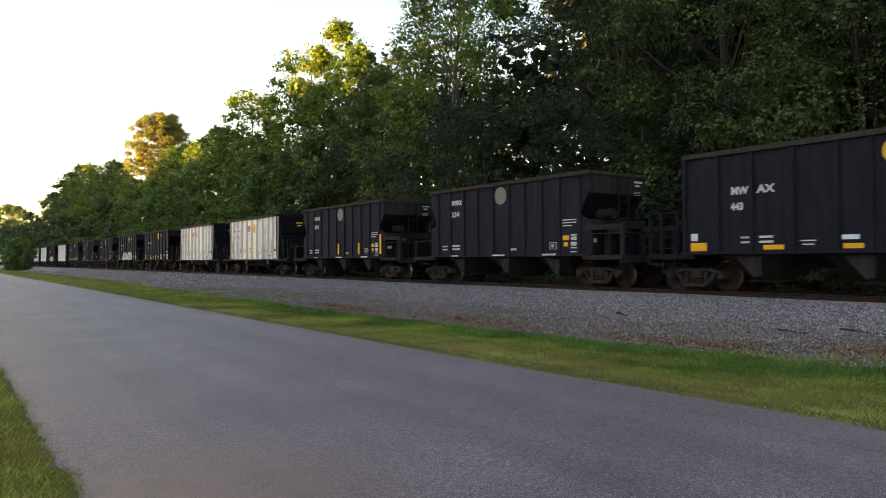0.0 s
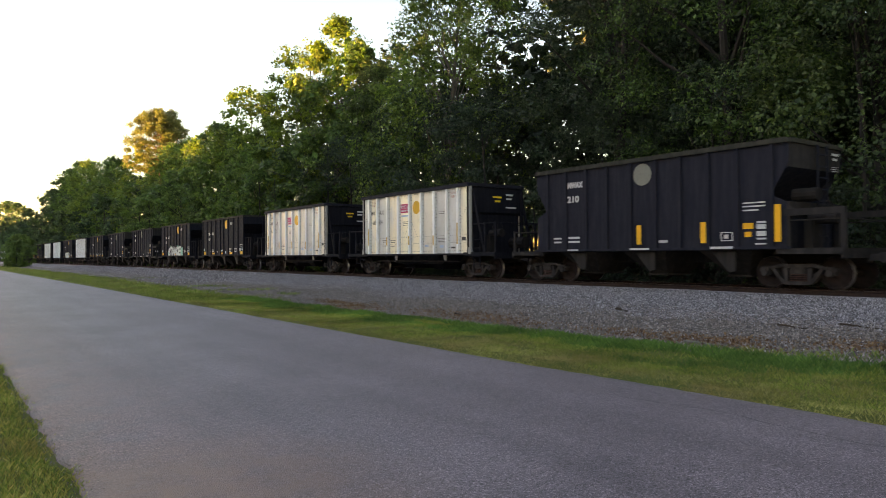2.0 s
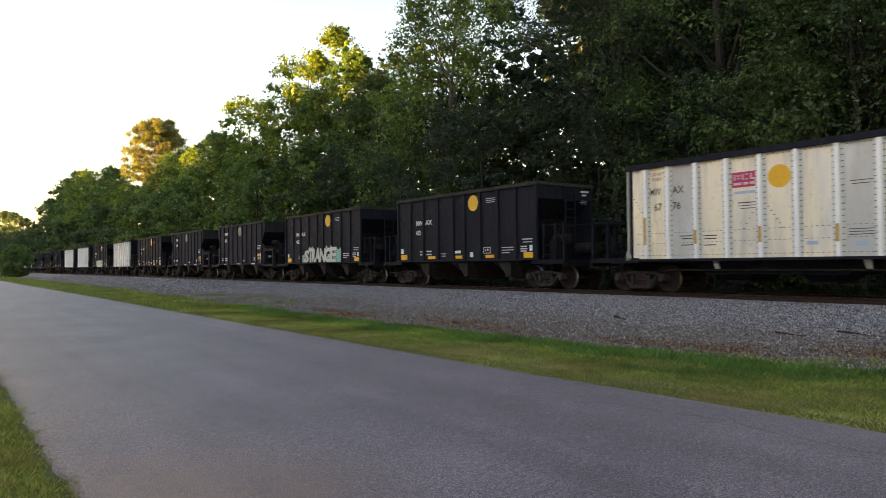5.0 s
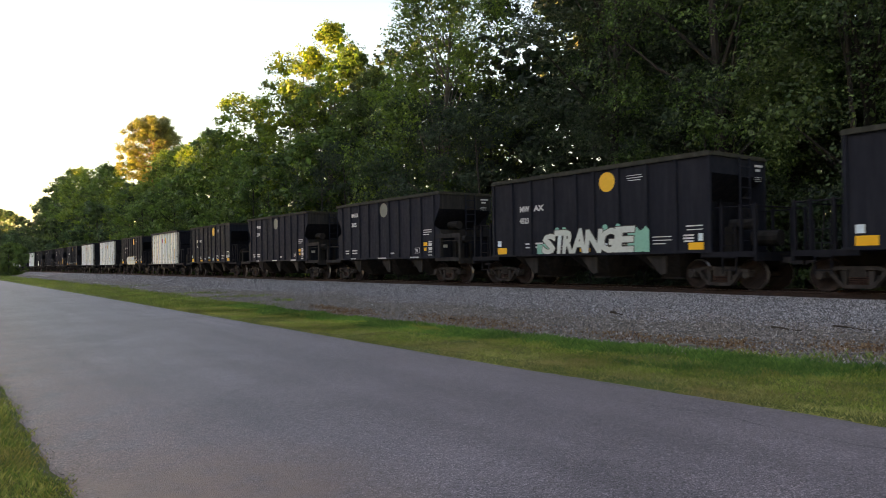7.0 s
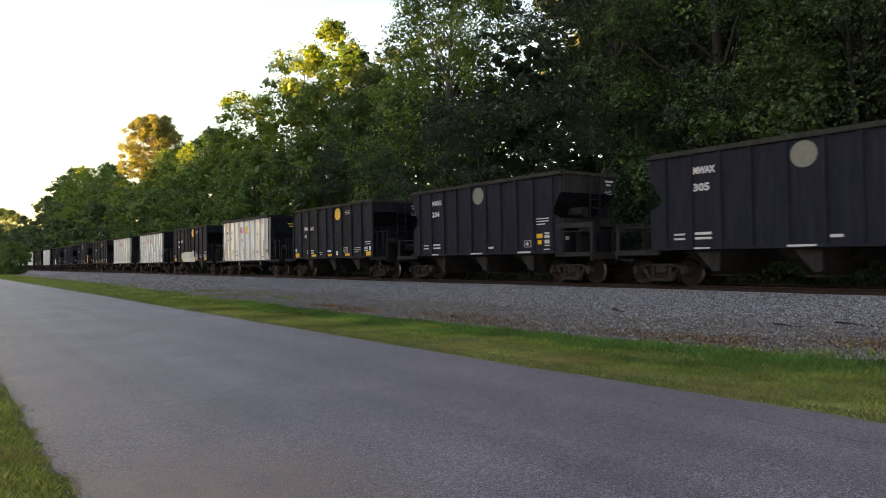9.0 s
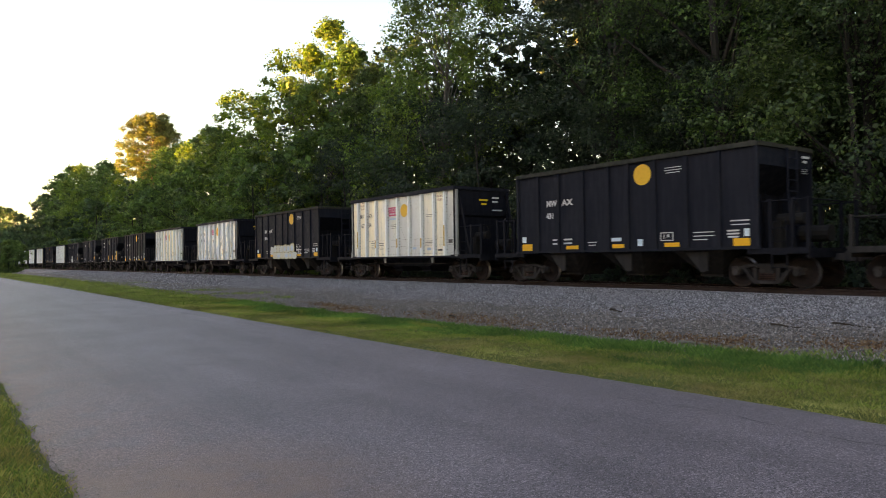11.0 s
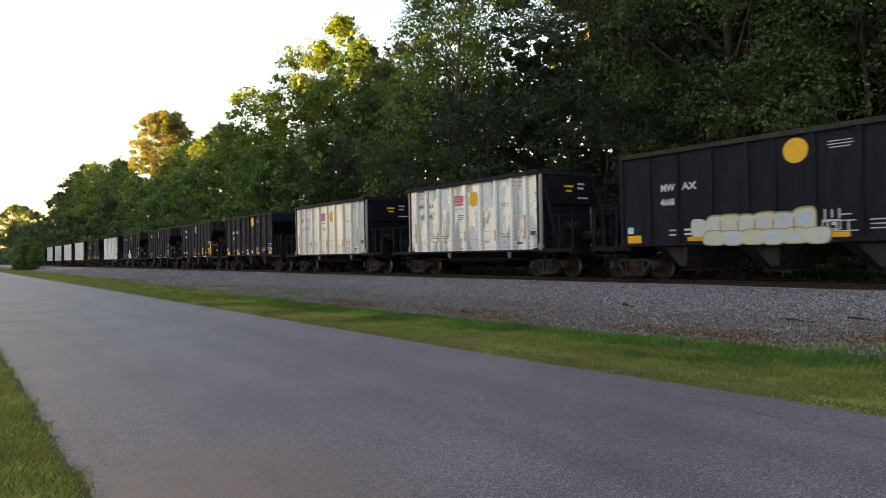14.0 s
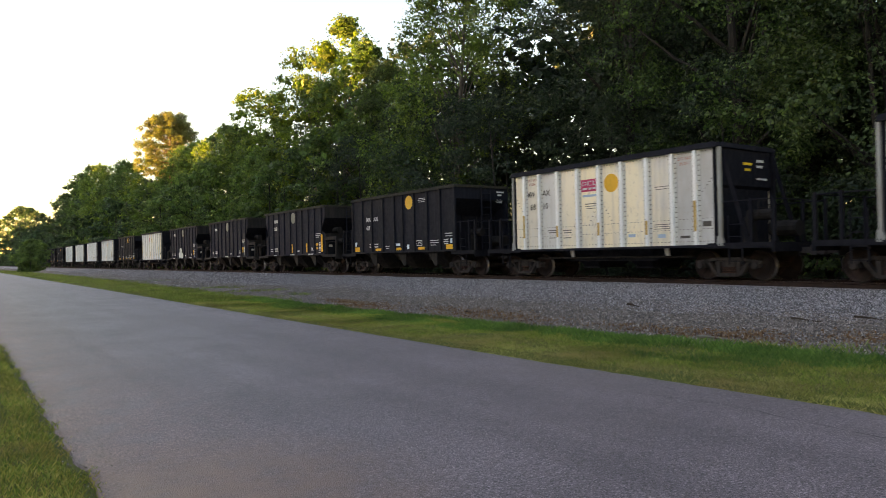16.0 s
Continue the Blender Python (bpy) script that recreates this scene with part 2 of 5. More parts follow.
_c = ALU_WORN.mix(ALU_WORN.ramp(ALU_WORN.noise(1.2, 7, ALU_WORN.shifted((2.0, 1, 0.6)), 0.6), (0.56, 0.0), (0.59, 0.9)), _c, (0.34, 0.36, 0.36))
ALU_WORN = ALU_WORN.color(_c).bump(ALU_WORN.noise(1.1, 2, ALU_WORN.shifted()), 0.5, 0.05).m
ALU_POST = painted("aluminium_post", (0.86, 0.89, 0.91), (0.7, 0.71, 0.7), 0.5, 0.4, 0.15)
ALU_FLANGE = painted("dull_aluminium_flange", (0.6, 0.63, 0.62), (0.48, 0.47, 0.43), 0.55, 0.4, 0.15)
ALU_CORNER = painted("dull_grey_corner_metal", (0.3, 0.31, 0.3), (0.2, 0.19, 0.17), 0.6, 0.3, 0.1)
RIVET = Nodes("rivet_grime", 0.7).color((0.12, 0.11, 0.1)).m


def flat_paint(name, c, worn=0.6):
    n = Nodes(name, 0.6, 0, 0.35)
    n.color(n.mix(n.ramp(n.noise(9, 5, n.shifted()), (0.45, 0.0), (0.75, 0.5)), c, tuple(worn * v for v in c)))
    return n.m


WHITE = flat_paint("white_stencil_paint", (0.56, 0.56, 0.57))
SUN_YELLOW = flat_paint("yellow_emblem_paint", (0.78, 0.42, 0.035), 0.8)
SUN_FADED = flat_paint("faded_emblem_paint", (0.19, 0.195, 0.165))
ORANGE = flat_paint("orange_reflector", (0.85, 0.42, 0.02), 0.85)
OCHRE = flat_paint("faded_ochre_tape", (0.5, 0.32, 0.1), 0.8)
BLUE_WHITE = flat_paint("pale_blue_tag", (0.62, 0.74, 0.82))
RED = flat_paint("red_paint", (0.55, 0.05, 0.13), 0.85)
BLUE = flat_paint("pale_blue_paint", (0.36, 0.5, 0.66), 0.8)
DARK_TEXT = flat_paint("dark_stencil_paint", (0.07, 0.065, 0.06), 1.6)
RED_TEXT = flat_paint("faded_red_stencil", (0.42, 0.24, 0.2), 1.2)
YELLOW_TEXT = flat_paint("yellow_stencil", (0.8, 0.5, 0.03), 0.9)
SPRAY = flat_paint("pale_spray_paint", (0.48, 0.52, 0.5), 0.7)
MINT = flat_paint("mint_spray_paint", (0.16, 0.42, 0.34), 0.7)
CREAM_SPRAY = flat_paint("cream_spray_paint", (0.5, 0.5, 0.41), 0.7)
YELLOW_SPRAY = flat_paint("yellow_spray_paint", (0.27, 0.26, 0.13), 0.8)
OLD_WOOD = painted("weathered_wood", (0.13, 0.12, 0.105), (0.22, 0.2, 0.17), 0.9, 0.2)


# ---- mesh tools ----
def part(name, bm, material, parent=None, label="", at=None):
    """Links a bmesh (or a ready mesh) as one object, under a thing or a part."""
    if isinstance(bm, bmesh.types.BMesh):
        me = bpy.data.meshes.new(name)
        bm.to_mesh(me)
        bm.free()
    else:
        me = bm
    if material is not None and not me.materials:
        me.materials.append(material)
    ob = new(name, me)
    if parent is not None:
        ob.parent = parent
    if at is not None:
        ob.location = at
    if label:
        ob["label"] = label
    return ob


def box(bm, x0, x1, y0, y1, z0, z1):
    v = [bm.verts.new((x, y, z)) for x in (x0, x1) for y in (y0, y1) for z in (z0, z1)]
    for a in ((0, 1, 3, 2), (4, 6, 7, 5), (0, 4, 5, 1), (2, 3, 7, 6), (0, 2, 6, 4), (1, 5, 7, 3)):
        bm.faces.new([v[i] for i in a])
    return bm


def prism(bm, poly, y0, y1):
    """A plate: an outline in x and z, from y0 to y1."""
    a = [bm.verts.new((x, y0, z)) for x, z in poly]
    b = [bm.verts.new((x, y1, z)) for x, z in poly]
    bm.faces.new(a)
    bm.faces.new(b[::-1])
    for i in range(len(poly)):
        j = (i + 1) % len(poly)
        bm.faces.new((a[j], a[i], b[i], b[j]))
    return bm


def tube(bm, p, q, r0, r1=None, n=8, caps=True):
    p, q = Vector(p), Vector(q)
    r1 = r0 if r1 is None else r1
    w = (q - p).normalized()
    u = w.orthogonal().normalized()
    s = w.cross(u)
    ring = [[bm.verts.new(c + r * (math.cos(2 * math.pi * i / n) * u + math.sin(2 * math.pi * i / n) * s)) for i in range(n)] for c, r in ((p, r0), (q, r1))]
    for i in range(n):
        j = (i + 1) % n
        bm.faces.new((ring[0][i], ring[0][j], ring[1][j], ring[1][i]))
    if caps:
        bm.faces.new(ring[0][::-1])
        bm.faces.new(ring[1])
    return bm


def done(bm):
    bmesh.ops.recalc_face_normals(bm, faces=bm.faces[:])
    return bm


def soup(name, verts, faces, material, smooth=False):
    """A mesh from arrays of vertices and of triangles or quads."""
    me = bpy.data.meshes.new(name)
    verts, faces = np.asarray(verts, np.float32), np.asarray(faces, np.int32)
    k = faces.shape[1]
    me.vertices.add(len(verts))
    me.vertices.foreach_set("co", verts.ravel())
    me.loops.add(faces.size)
    me.loops.foreach_set("vertex_index", faces.ravel())
    me.polygons.add(len(faces))
    me.polygons.foreach_set("loop_start", np.arange(0, faces.size, k, dtype=np.int32))
    me.polygons.foreach_set("loop_total", np.full(len(faces), k, np.int32))
    me.update(calc_edges=True)
    me.validate()
    me.materials.append(material)
    return me


def thing(name, m, label, category, group="", kind=""):
    ob = new(name)
    ob.empty_display_size = 0.3
    ob.matrix_basis = m
    return tagged(ob, label, category, group, kind)


# ---- ground, road, track bed ----
TRACK_Y, RAIL_Z = 20.2, 0.6
ROAD = (0.75, 7.03)


def kerbless_edge(x):
    """The ragged near edge of the asphalt."""
    return ROAD[0] + 0.05 * noise.noise((x * 0.8, 0, 2)) + 0.04 * noise.noise((x * 3.1, 0, 4)) + 0.02 * noise.noise((x * 11, 0, 4))


def far_edge(x):
    """The asphalt's edge along the verge."""
    e = float(np.interp(x, (-120, -40, -27, -13, -7.3, -5, 3), (7.2, 7.14, 7.08, 7.06, 7.06, 7.18, 7.22)))
    return e + 0.04 * noise.noise((x * 0.7, 5, 2)) + 0.025 * noise.noise((x * 4, 5, 4))


def foot(x):
    """Where the gravel meets the grass."""
    f = float(np.interp(x, (-90, -55, -39, -31, -21.5, -16, -12.8, -9.3, -7, -4, 3), (11.4, 11.2, 10.1, 9.8, 9.4, 9.4, 9.7, 9.75, 10.1, 10.25, 10.6)))
    return f + 0.18 * noise.noise((x * 0.35, 3.1, 0)) + 0.14 * noise.noise((x * 1.3, 7.7, 0))


def height(x, y):
    """The ground's height over the road, without small relief."""
    f, e = foot(x), far_edge(x)
    stops = [(-60, 0.6), (-8, 0.05), (-1.5, 0.04), (0.6, 0.0), (ROAD[0], -0.03), (e, -0.03), (e + 0.15, 0.02), (f, -0.02),
             (f + 2.2, 0.03), (13.6, 0.12), (16.0, 0.29), (17.9, 0.43), (18.4, 0.45), (22.0, 0.45), (24.0, 0.1), (26.0, 0.0), (60, 0.8), (400, 6)]
    ys, zs = [s[0] for s in stops], [s[1] for s in stops]
    return float(np.interp(y, ys, zs))


def relief(x, y):
    return 0.05 * noise.noise((x * 0.5, y * 0.5, 1.0)) + 0.02 * noise.noise((x * 2.1, y * 2.1, 5.0))


def ground_z(x, y):
    w = 0.0 if ROAD[0] - 0.3 < y < far_edge(x) + 0.2 else 1.0
    w *= 0.35 if 18.2 < y < 22.2 else 1.0
    return height(x, y) + w * relief(x, y)


def make_ground():
    xs = [-3000, -1500, -800, -500, -400, -320] + [x for x in np.arange(-260, -60, 4.0)] + [x for x in np.arange(-60, 12, 0.5)] + [16, 25, 40, 80, 200, 600, 1500, 3000]
    ys = [-3000, -800, -200, -60, -30, -15, -8, -4, -2, -1, -0.4, 0, 0.3, 0.55, 0.72, 0.9, 2.5, 4, 5.5, 6.9, 7.03, 7.18, 7.3, 7.5, 7.75, 8, 8.2, 8.4]
    ys += list(np.arange(8.7, 18.5, 0.35)) + [18.6, 19.3, 20.2, 21, 21.9, 22.5, 23.2, 24, 25, 26, 28, 32, 40, 60, 120, 400, 1200, 3000]
    verts = [(x, y, ground_z(x, y)) for x in xs for y in ys]
    n = len(ys)
    faces, slots = [], []
    for i in range(len(xs) - 1):
        for j in range(n - 1):
            faces.append((i * n + j, (i + 1) * n + j, (i + 1) * n + j + 1, i * n + j + 1))
            xc, yc = (xs[i] + xs[i + 1]) / 2, (ys[j] + ys[j + 1]) / 2
            edge = 14.0 + 1.3 * noise.noise((xc * 0.25, 0, 9))
            slots.append(0 if yc < foot(xc) else 1 if yc < edge else 2 if yc < 23.5 else 3 if yc < 120 else 0)
    me = soup("ground", verts, faces, GROUND)
    for m in (FINES, BALLAST, LITTER):
        me.materials.append(m)
    me.polygons.foreach_set("material_index", slots)
    me.polygons.foreach_set("use_smooth", [True] * len(faces))
    tagged(part("ground", me, None), "grassy verge, gravel shelf and ballast bank beside the track", "ground", kind="structure")


def make_road():
    xs = [-3000, -900, -400, -250, -150, -100] + list(np.arange(-70, -20, 0.4)) + list(np.arange(-20, 0, 0.12)) + list(np.arange(0, 14, 0.4)) + [20, 40, 100, 600, 3000]
    ts = [0, 0.01, 0.05, 0.25, 0.5, 0.75, 0.95, 0.99, 1]
    verts, faces = [], []
    for x in xs:
        a = kerbless_edge(x)
        b = far_edge(x)
        for t in ts:
            z = 0.0 + 0.05 * (1 - (2 * t - 1) ** 2) - (0.012 if t in (0.01, 0.99) else 0) - (0.08 if t in (0, 1) else 0)
            verts.append((x, a + (b - a) * t, z))
    n = len(ts)
    for i in range(len(xs) - 1):
        for j in range(n - 1):
            faces.append((i * n + j, (i + 1) * n + j, (i + 1) * n + j + 1, i * n + j + 1))
    road = part("road", soup("road", verts, faces, ASPHALT), None)
    tagged(road, "worn grey asphalt road without markings", "road", kind="structure")
    # a long crack near the far edge and short ones by the near edge
    rng = random.Random(5)
    # flat strips, the shade inside the cracks put into their colour
    crack_shade = Nodes("crack_shadow", 0.9).color((0.045, 0.043, 0.044)).m
    for x0, x1, y in ((-5.0, -2.3, 6.2), (-26, -15, 6.35)):
        bm = bmesh.new()
        x, prev = x0, None
        while x < x1:
            yy = y + 0.16 * noise.noise((x * 0.9, y, 0)) + 0.03 * rng.uniform(-1, 1)
            t = (yy - ROAD[0]) / (ROAD[1] - ROAD[0])
            z = 0.05 * (1 - (2 * t - 1) ** 2) + 0.004
            w = rng.uniform(0.0015, 0.0065)
            cur = (bm.verts.new((x, yy - w, z)), bm.verts.new((x, yy + w, z)))
            if prev:
                bm.faces.new((prev[0], cur[0], cur[1], prev[1]))
            prev = cur
            x += rng.uniform(0.12, 0.3)
        part("crack", bm, crack_shade, road, "thin dark crack in the asphalt")


def blades(name, spots, size, spread, material, label):
    """Grass: spots is an array of x, y, z; each gets one bent blade of two faces."""
    rng = np.random.default_rng(3)
    n = len(spots)
    a = rng.uniform(0, 2 * np.pi, n)
    h = np.asarray(size) * rng.uniform(0.5, 1.3, n)
    w = 0.028 * h + 0.0017
    lean = spread * rng.uniform(0.2, 1.0, n) * h
    b = rng.uniform(0, 2 * np.pi, n)
    side = np.stack([np.cos(a) * w, np.sin(a) * w, 0 * a], 1)
    l = np.stack([np.cos(b) * lean, np.sin(b) * lean, 0 * a], 1)
    up = np.stack([0 * a, 0 * a, h], 1)
    base = np.asarray(spots)
    v = np.stack([base - side, base + side, base + side * 0.5 + up * 0.62 + l * 0.4, base + up + l], 1).reshape(-1, 3)
    k = np.arange(n)[:, None] * 4
    f = np.concatenate([k + np.array([[0, 1, 2]]), k + np.array([[0, 2, 3]])])
    tagged(part(name, soup(name, v, f, material), None), label, "grass", kind="stuff")


def make_grass():
    rng = np.random.default_rng(11)
    near, far, lawn, weeds = [], [], [], []
    deep, dry = [], []
    for _ in range(235000):
        x = -2.0 - 25 * rng.random() ** 1.25
        f = foot(x)
        q = rng.random()
        e = far_edge(x)
        y = e - 0.06 + (f + 0.35 - e) * q
        if noise.noise((x * 0.8, y * 0.8, 2)) + 0.95 > rng.random() * (1.9 if y > f else 1.15):
            k = q + 0.55 * noise.noise((x * 0.45, y * 0.9, 17)) + 0.3 * noise.noise((x * 1.9, y * 2.4, 23)) + rng.normal(0, 0.1)
            (deep if k > 0.74 else dry if k < 0.3 or rng.random() < 0.16 else near).append((x, y, ground_z(x, y) - 0.01))
    while len(far) < 40000:
        x = -26 - 150 * rng.random() ** 1.6
        y = far_edge(x) - 0.05 + (foot(x) + 0.4 - far_edge(x)) * rng.random()
        far.append((x, y, ground_z(x, y) - 0.01))
    while len(lawn) < 72000:
        x = -4.2 - 14 * rng.random() ** 1.8
        y = ROAD[0] + 0.2 - 2.6 * rng.random() ** 1.4
        e = kerbless_edge(x)
        if y < e - 0.03 or (y < e + 0.1 and rng.random() < 0.3 + 0.9 * noise.noise((x * 2, 0, 0))):
            lawn.append((x, y, ground_z(x, y) - 0.01))
    while len(lawn) < 96000:
        # thinner turf round the camera and further back
        x, y = -22 + 30 * rng.random(), ROAD[0] - 5.5 * rng.random() ** 1.3
        if y < kerbless_edge(x) - 0.03:
            lawn.append((x, y, ground_z(x, y) - 0.01))
    # streaks of grass that climb the bank aslant
    for x0, y0, x1, y1, n in ((-33.5, 9.6, -30.5, 12.6, 700), (-41, 9.6, -36, 12.6, 700), (-62, 9.6, -54, 13.2, 700), (-27.5, 9.4, -26.3, 10.8, 350), (-6.2, 10.4, -4.2, 11.6, 500), (-90, 9.6, -78, 13.0, 500)):
        for _ in range(n):
            q = rng.random() ** 1.5
            x, y = x0 + (x1 - x0) * q + rng.normal(0, 0.35), y0 + (y1 - y0) * q + rng.normal(0, 0.14)
            weeds.append((x, y, ground_z(x, y) - 0.01))
    while len(weeds) < 5000:
        # weeds creeping up the gravel
        x, y = -70 + 76 * rng.random(), 9 + 5 * rng.random()
        if noise.noise((x * 0.22, y * 0.55, 31)) > 0.34 + 0.05 * (y - 9):
            weeds.append((x, y, ground_z(x, y) - 0.01))
    def tall(spots, low, high):
        return [low + high * min(1.0, max(0.0, (y - foot(x) + 0.9) / 0.9)) for x, y, z in spots]

    blades("verge_grass", near, tall(near, 0.045, 0.03), 1.1, GRASS, "short green verge grass between road and gravel")
    blades("lush_verge_grass", deep, tall(deep, 0.055, 0.06), 0.9, GRASS_DEEP, "taller dark green grass along the gravel's edge")
    blades("dry_verge_grass", dry, 0.04, 1.2, GRASS_DRY, "dry yellowish grass along the edge of the asphalt")
    blades("distant_verge_grass", far, 0.12, 0.8, GRASS, "green roadside grass running far along the road")
    blades("lawn_grass", lawn[::2], 0.05, 0.9, GRASS, "short green lawn grass at the asphalt edge")
    blades("dry_lawn_grass", lawn[1::2], 0.045, 1.1, GRASS_DRY, "yellowing lawn grass at the asphalt edge")
    blades("weeds", weeds, 0.12, 0.9, GRASS, "low green weeds creeping over the gravel")


def make_stones():
    """Loose stones on the bank, each a rough wedge sunk in the bed."""
    rng = np.random.default_rng(21)
    lump = np.array([(1, 0, 0), (-0.5, 0.87, 0), (-0.5, -0.87, 0), (0, 0, 1), (0, 0, -1)], float)
    tri = np.array([(0, 1, 3), (1, 2, 3), (2, 0, 3), (1, 0, 4), (2, 1, 4), (0, 2, 4)])
    cap = tri[:3]

    def lay(name, n, y0, y1, size, material, label, x0, x1, blend):
        pts = []
        while len(pts) < n:
            x = x1 - (x1 - x0) * rng.random() ** 1.3
            lo = max(y0, foot(x) - 0.2)
            y = lo + (y1 - lo) * rng.random()
            if rng.random() < blend(y + 1.3 * noise.noise((x * 0.3, y * 0.6, 9))):
                pts.append((x, y, ground_z(x, y)))
        pts = np.array(pts)
        s = size * rng.uniform(0.55, 1.4, (n, 1, 1)) * rng.uniform(0.65, 1.2, (n, 1, 3))
        v = lump[None, :4] * s + rng.normal(0, 0.26, (n, 4, 3)) * s
        v[:, :3, 2] -= 0.35 * s[:, :, 2]
        a, b = rng.uniform(0, 6.28, n), rng.uniform(-0.9, 0.9, n)
        ca, sa, cb, sb = np.cos(a)[:, None], np.sin(a)[:, None], np.cos(b)[:, None], np.sin(b)[:, None]
        x, y, z = v[..., 0], v[..., 1], v[..., 2]
        y, z = cb * y - sb * z, sb * y + cb * z
        x, y = ca * x - sa * y, sa * x + ca * y
        v = np.stack([x, y, z], 2) + pts[:, None, :] + np.array([0, 0, size * 0.4])
        f = (np.arange(n)[:, None, None] * 4 + cap[None]).reshape(-1, 3)
        tagged(part(name, soup(name, v.reshape(-1, 3), f, material), None), label, "gravel", kind="stuff")

    # crumbs of stone and soil along the ragged near edge of the asphalt
    n = 1000
    x = -3.6 - 12 * rng.random(n) ** 1.6
    y = np.array([kerbless_edge(q) for q in x]) + np.abs(rng.normal(0, 0.1, n)) - 0.03
    s = rng.uniform(0.002, 0.008, (n, 1, 1))
    v = lump[None] * s * np.array([1, 1, 0.7]) + rng.normal(0, 0.25, (n, 5, 3)) * s + np.stack([x, y, 0.002 + 0 * x], 1)[:, None, :]
    f = (np.arange(n)[:, None, None] * 5 + tri[None]).reshape(-1, 3)
    tagged(part("road_crumbs", soup("road_crumbs", v.reshape(-1, 3), f, STONE_OLD), None), "loose crumbs of gravel and soil at the asphalt edge", "gravel", kind="stuff")
    lay("ballast_stones", 84000, 10.8, 18.75, 0.0225, STONE, "crushed grey granite ballast on the track bank", -42, -3.2, lambda y: min(1, max(0.06, (y - 13.3) / 2.4)))
    lay("distant_ballast", 15000, 10.0, 18.75, 0.05, STONE, "grey ballast far along the track bank", -120, -42, lambda y: min(1, max(0.25, (y - 11) / 4)))
    lay("old_gravel", 52000, 8.6, 16.2, 0.021, STONE_OLD, "brownish old gravel at the foot of the bank", -34, -3.2, lambda y: min(1, max(0.05, (16.0 - y) / 2.4)))


def make_track():
    prof = [(-0.075, 0.0), (0.075, 0.0), (0.075, 0.012), (0.012, 0.03), (0.009, 0.12), (0.034, 0.135), (0.034, 0.165), (0.026, 0.172), (-0.026, 0.172), (-0.034, 0.165), (-0.034, 0.135), (-0.009, 0.12), (-0.012, 0.03), (-0.075, 0.012)]
    for s in (-1, 1):
        bm = bmesh.new()
        rows = [[bm.verts.new((x, TRACK_Y + s * 0.7525 + py, RAIL_Z - 0.172 + pz)) for py, pz in prof] for x in (-700, -200, -60, 20, 120)]
        for a, b in zip(rows, rows[1:]):
            for i in range(len(prof)):
                j = (i + 1) % len(prof)
                fc = bm.faces.new((a[i], b[i], b[j], a[j]))
                fc.material_index = 1 if i == 7 else 0
        bm.faces.new(rows[0])
        bm.faces.new(rows[-1][::-1])
        done(bm)
        rail = part("rail", bm, RUST_RAIL)
        rail.data.materials.append(RAIL_HEAD)
        tagged(rail, "rusty brown steel rail with a polished head", "rail", "rails of the track")


def tree_trunk(bm, pts, n=7):
    """A tapered, bent stem through points (position, radius)."""
    rings = []
    for k, (p, r) in enumerate(pts):
        p = Vector(p)
        q = Vector(pts[min(k + 1, len(pts) - 1)][0]) - Vector(pts[max(k - 1, 0)][0])
        w = q.normalized()
        u = w.cross(Vector((0.3, 1, 0.2))).normalized()
        s = w.cross(u)
        rings.append([bm.verts.new(p + r * (math.cos(2 * math.pi * i / n) * u + math.sin(2 * math.pi * i / n) * s)) for i in range(n)])
    for a, b in zip(rings, rings[1:]):
        for i in range(n):
            j = (i + 1) % n
            bm.faces.new((a[i], a[j], b[j], b[i]))
    bm.faces.new(rings[-1])


def leaves_at(centres, radii, per, size, rng, flat=0.75, slim=0.5, shell=0.45, loose=0.55, outward=None):
    """Leaf sprays round clump centres: folded diamonds of two triangles. A low shell draws them to the clump's skin, a low loose lays them along it."""
    c = np.repeat(centres, per, 0)
    r = np.repeat(radii, per)
    n = len(c)
    d = rng.normal(0, 1, (n, 3))
    d /= np.linalg.norm(d, axis=1, keepdims=True)
    # thin out the undersides and ruffle the outline clump by clump
    under = (d[:, 2] < -0.15) & (rng.random(n) < 0.45)
    d[under, 2] *= -1
    w = np.repeat(rng.uniform(0, 6.28, (len(centres), 2)), per, 0)
    th = np.arctan2(d[:, 1], d[:, 0])
    rad = r * (rng.random(n) ** shell) * (1 + 0.24 * np.sin(3 * th + w[:, 0]) * np.cos(4 * d[:, 2] + w[:, 1]))
    rad = np.where(rng.random(n) < 0.12, rad * rng.uniform(1.0, 1.4, n), rad)
    p = c + d * rad[:, None] * np.array([1, 1, flat])
    if outward is not None:
        d = d * 0.45 + np.repeat(outward, per, 0) * 0.8
    nrm = d + np.array([0, 0, 0.5]) + rng.normal(0, loose, (n, 3))
    nrm /= np.linalg.norm(nrm, axis=1, keepdims=True)
    t = np.cross(nrm, rng.normal(0, 1, (n, 3)))
    t /= np.linalg.norm(t, axis=1, keepdims=True) + 1e-9
    s = np.cross(nrm, t)
    L = (size * rng.uniform(0.55, 1.35, n))[:, None]
    v = np.stack([p - t * L * 0.5, p + s * L * slim * 0.5 - nrm * L * 0.12, p + t * L * 0.5 - nrm * L * 0.1, p - s * L * slim * 0.5 - nrm * L * 0.12], 1).reshape(-1, 3)
    k = np.arange(n)[:, None] * 4
    f = np.concatenate([k + np.array([[0, 1, 2]]), k + np.array([[0, 2, 3]])])
    return v, f


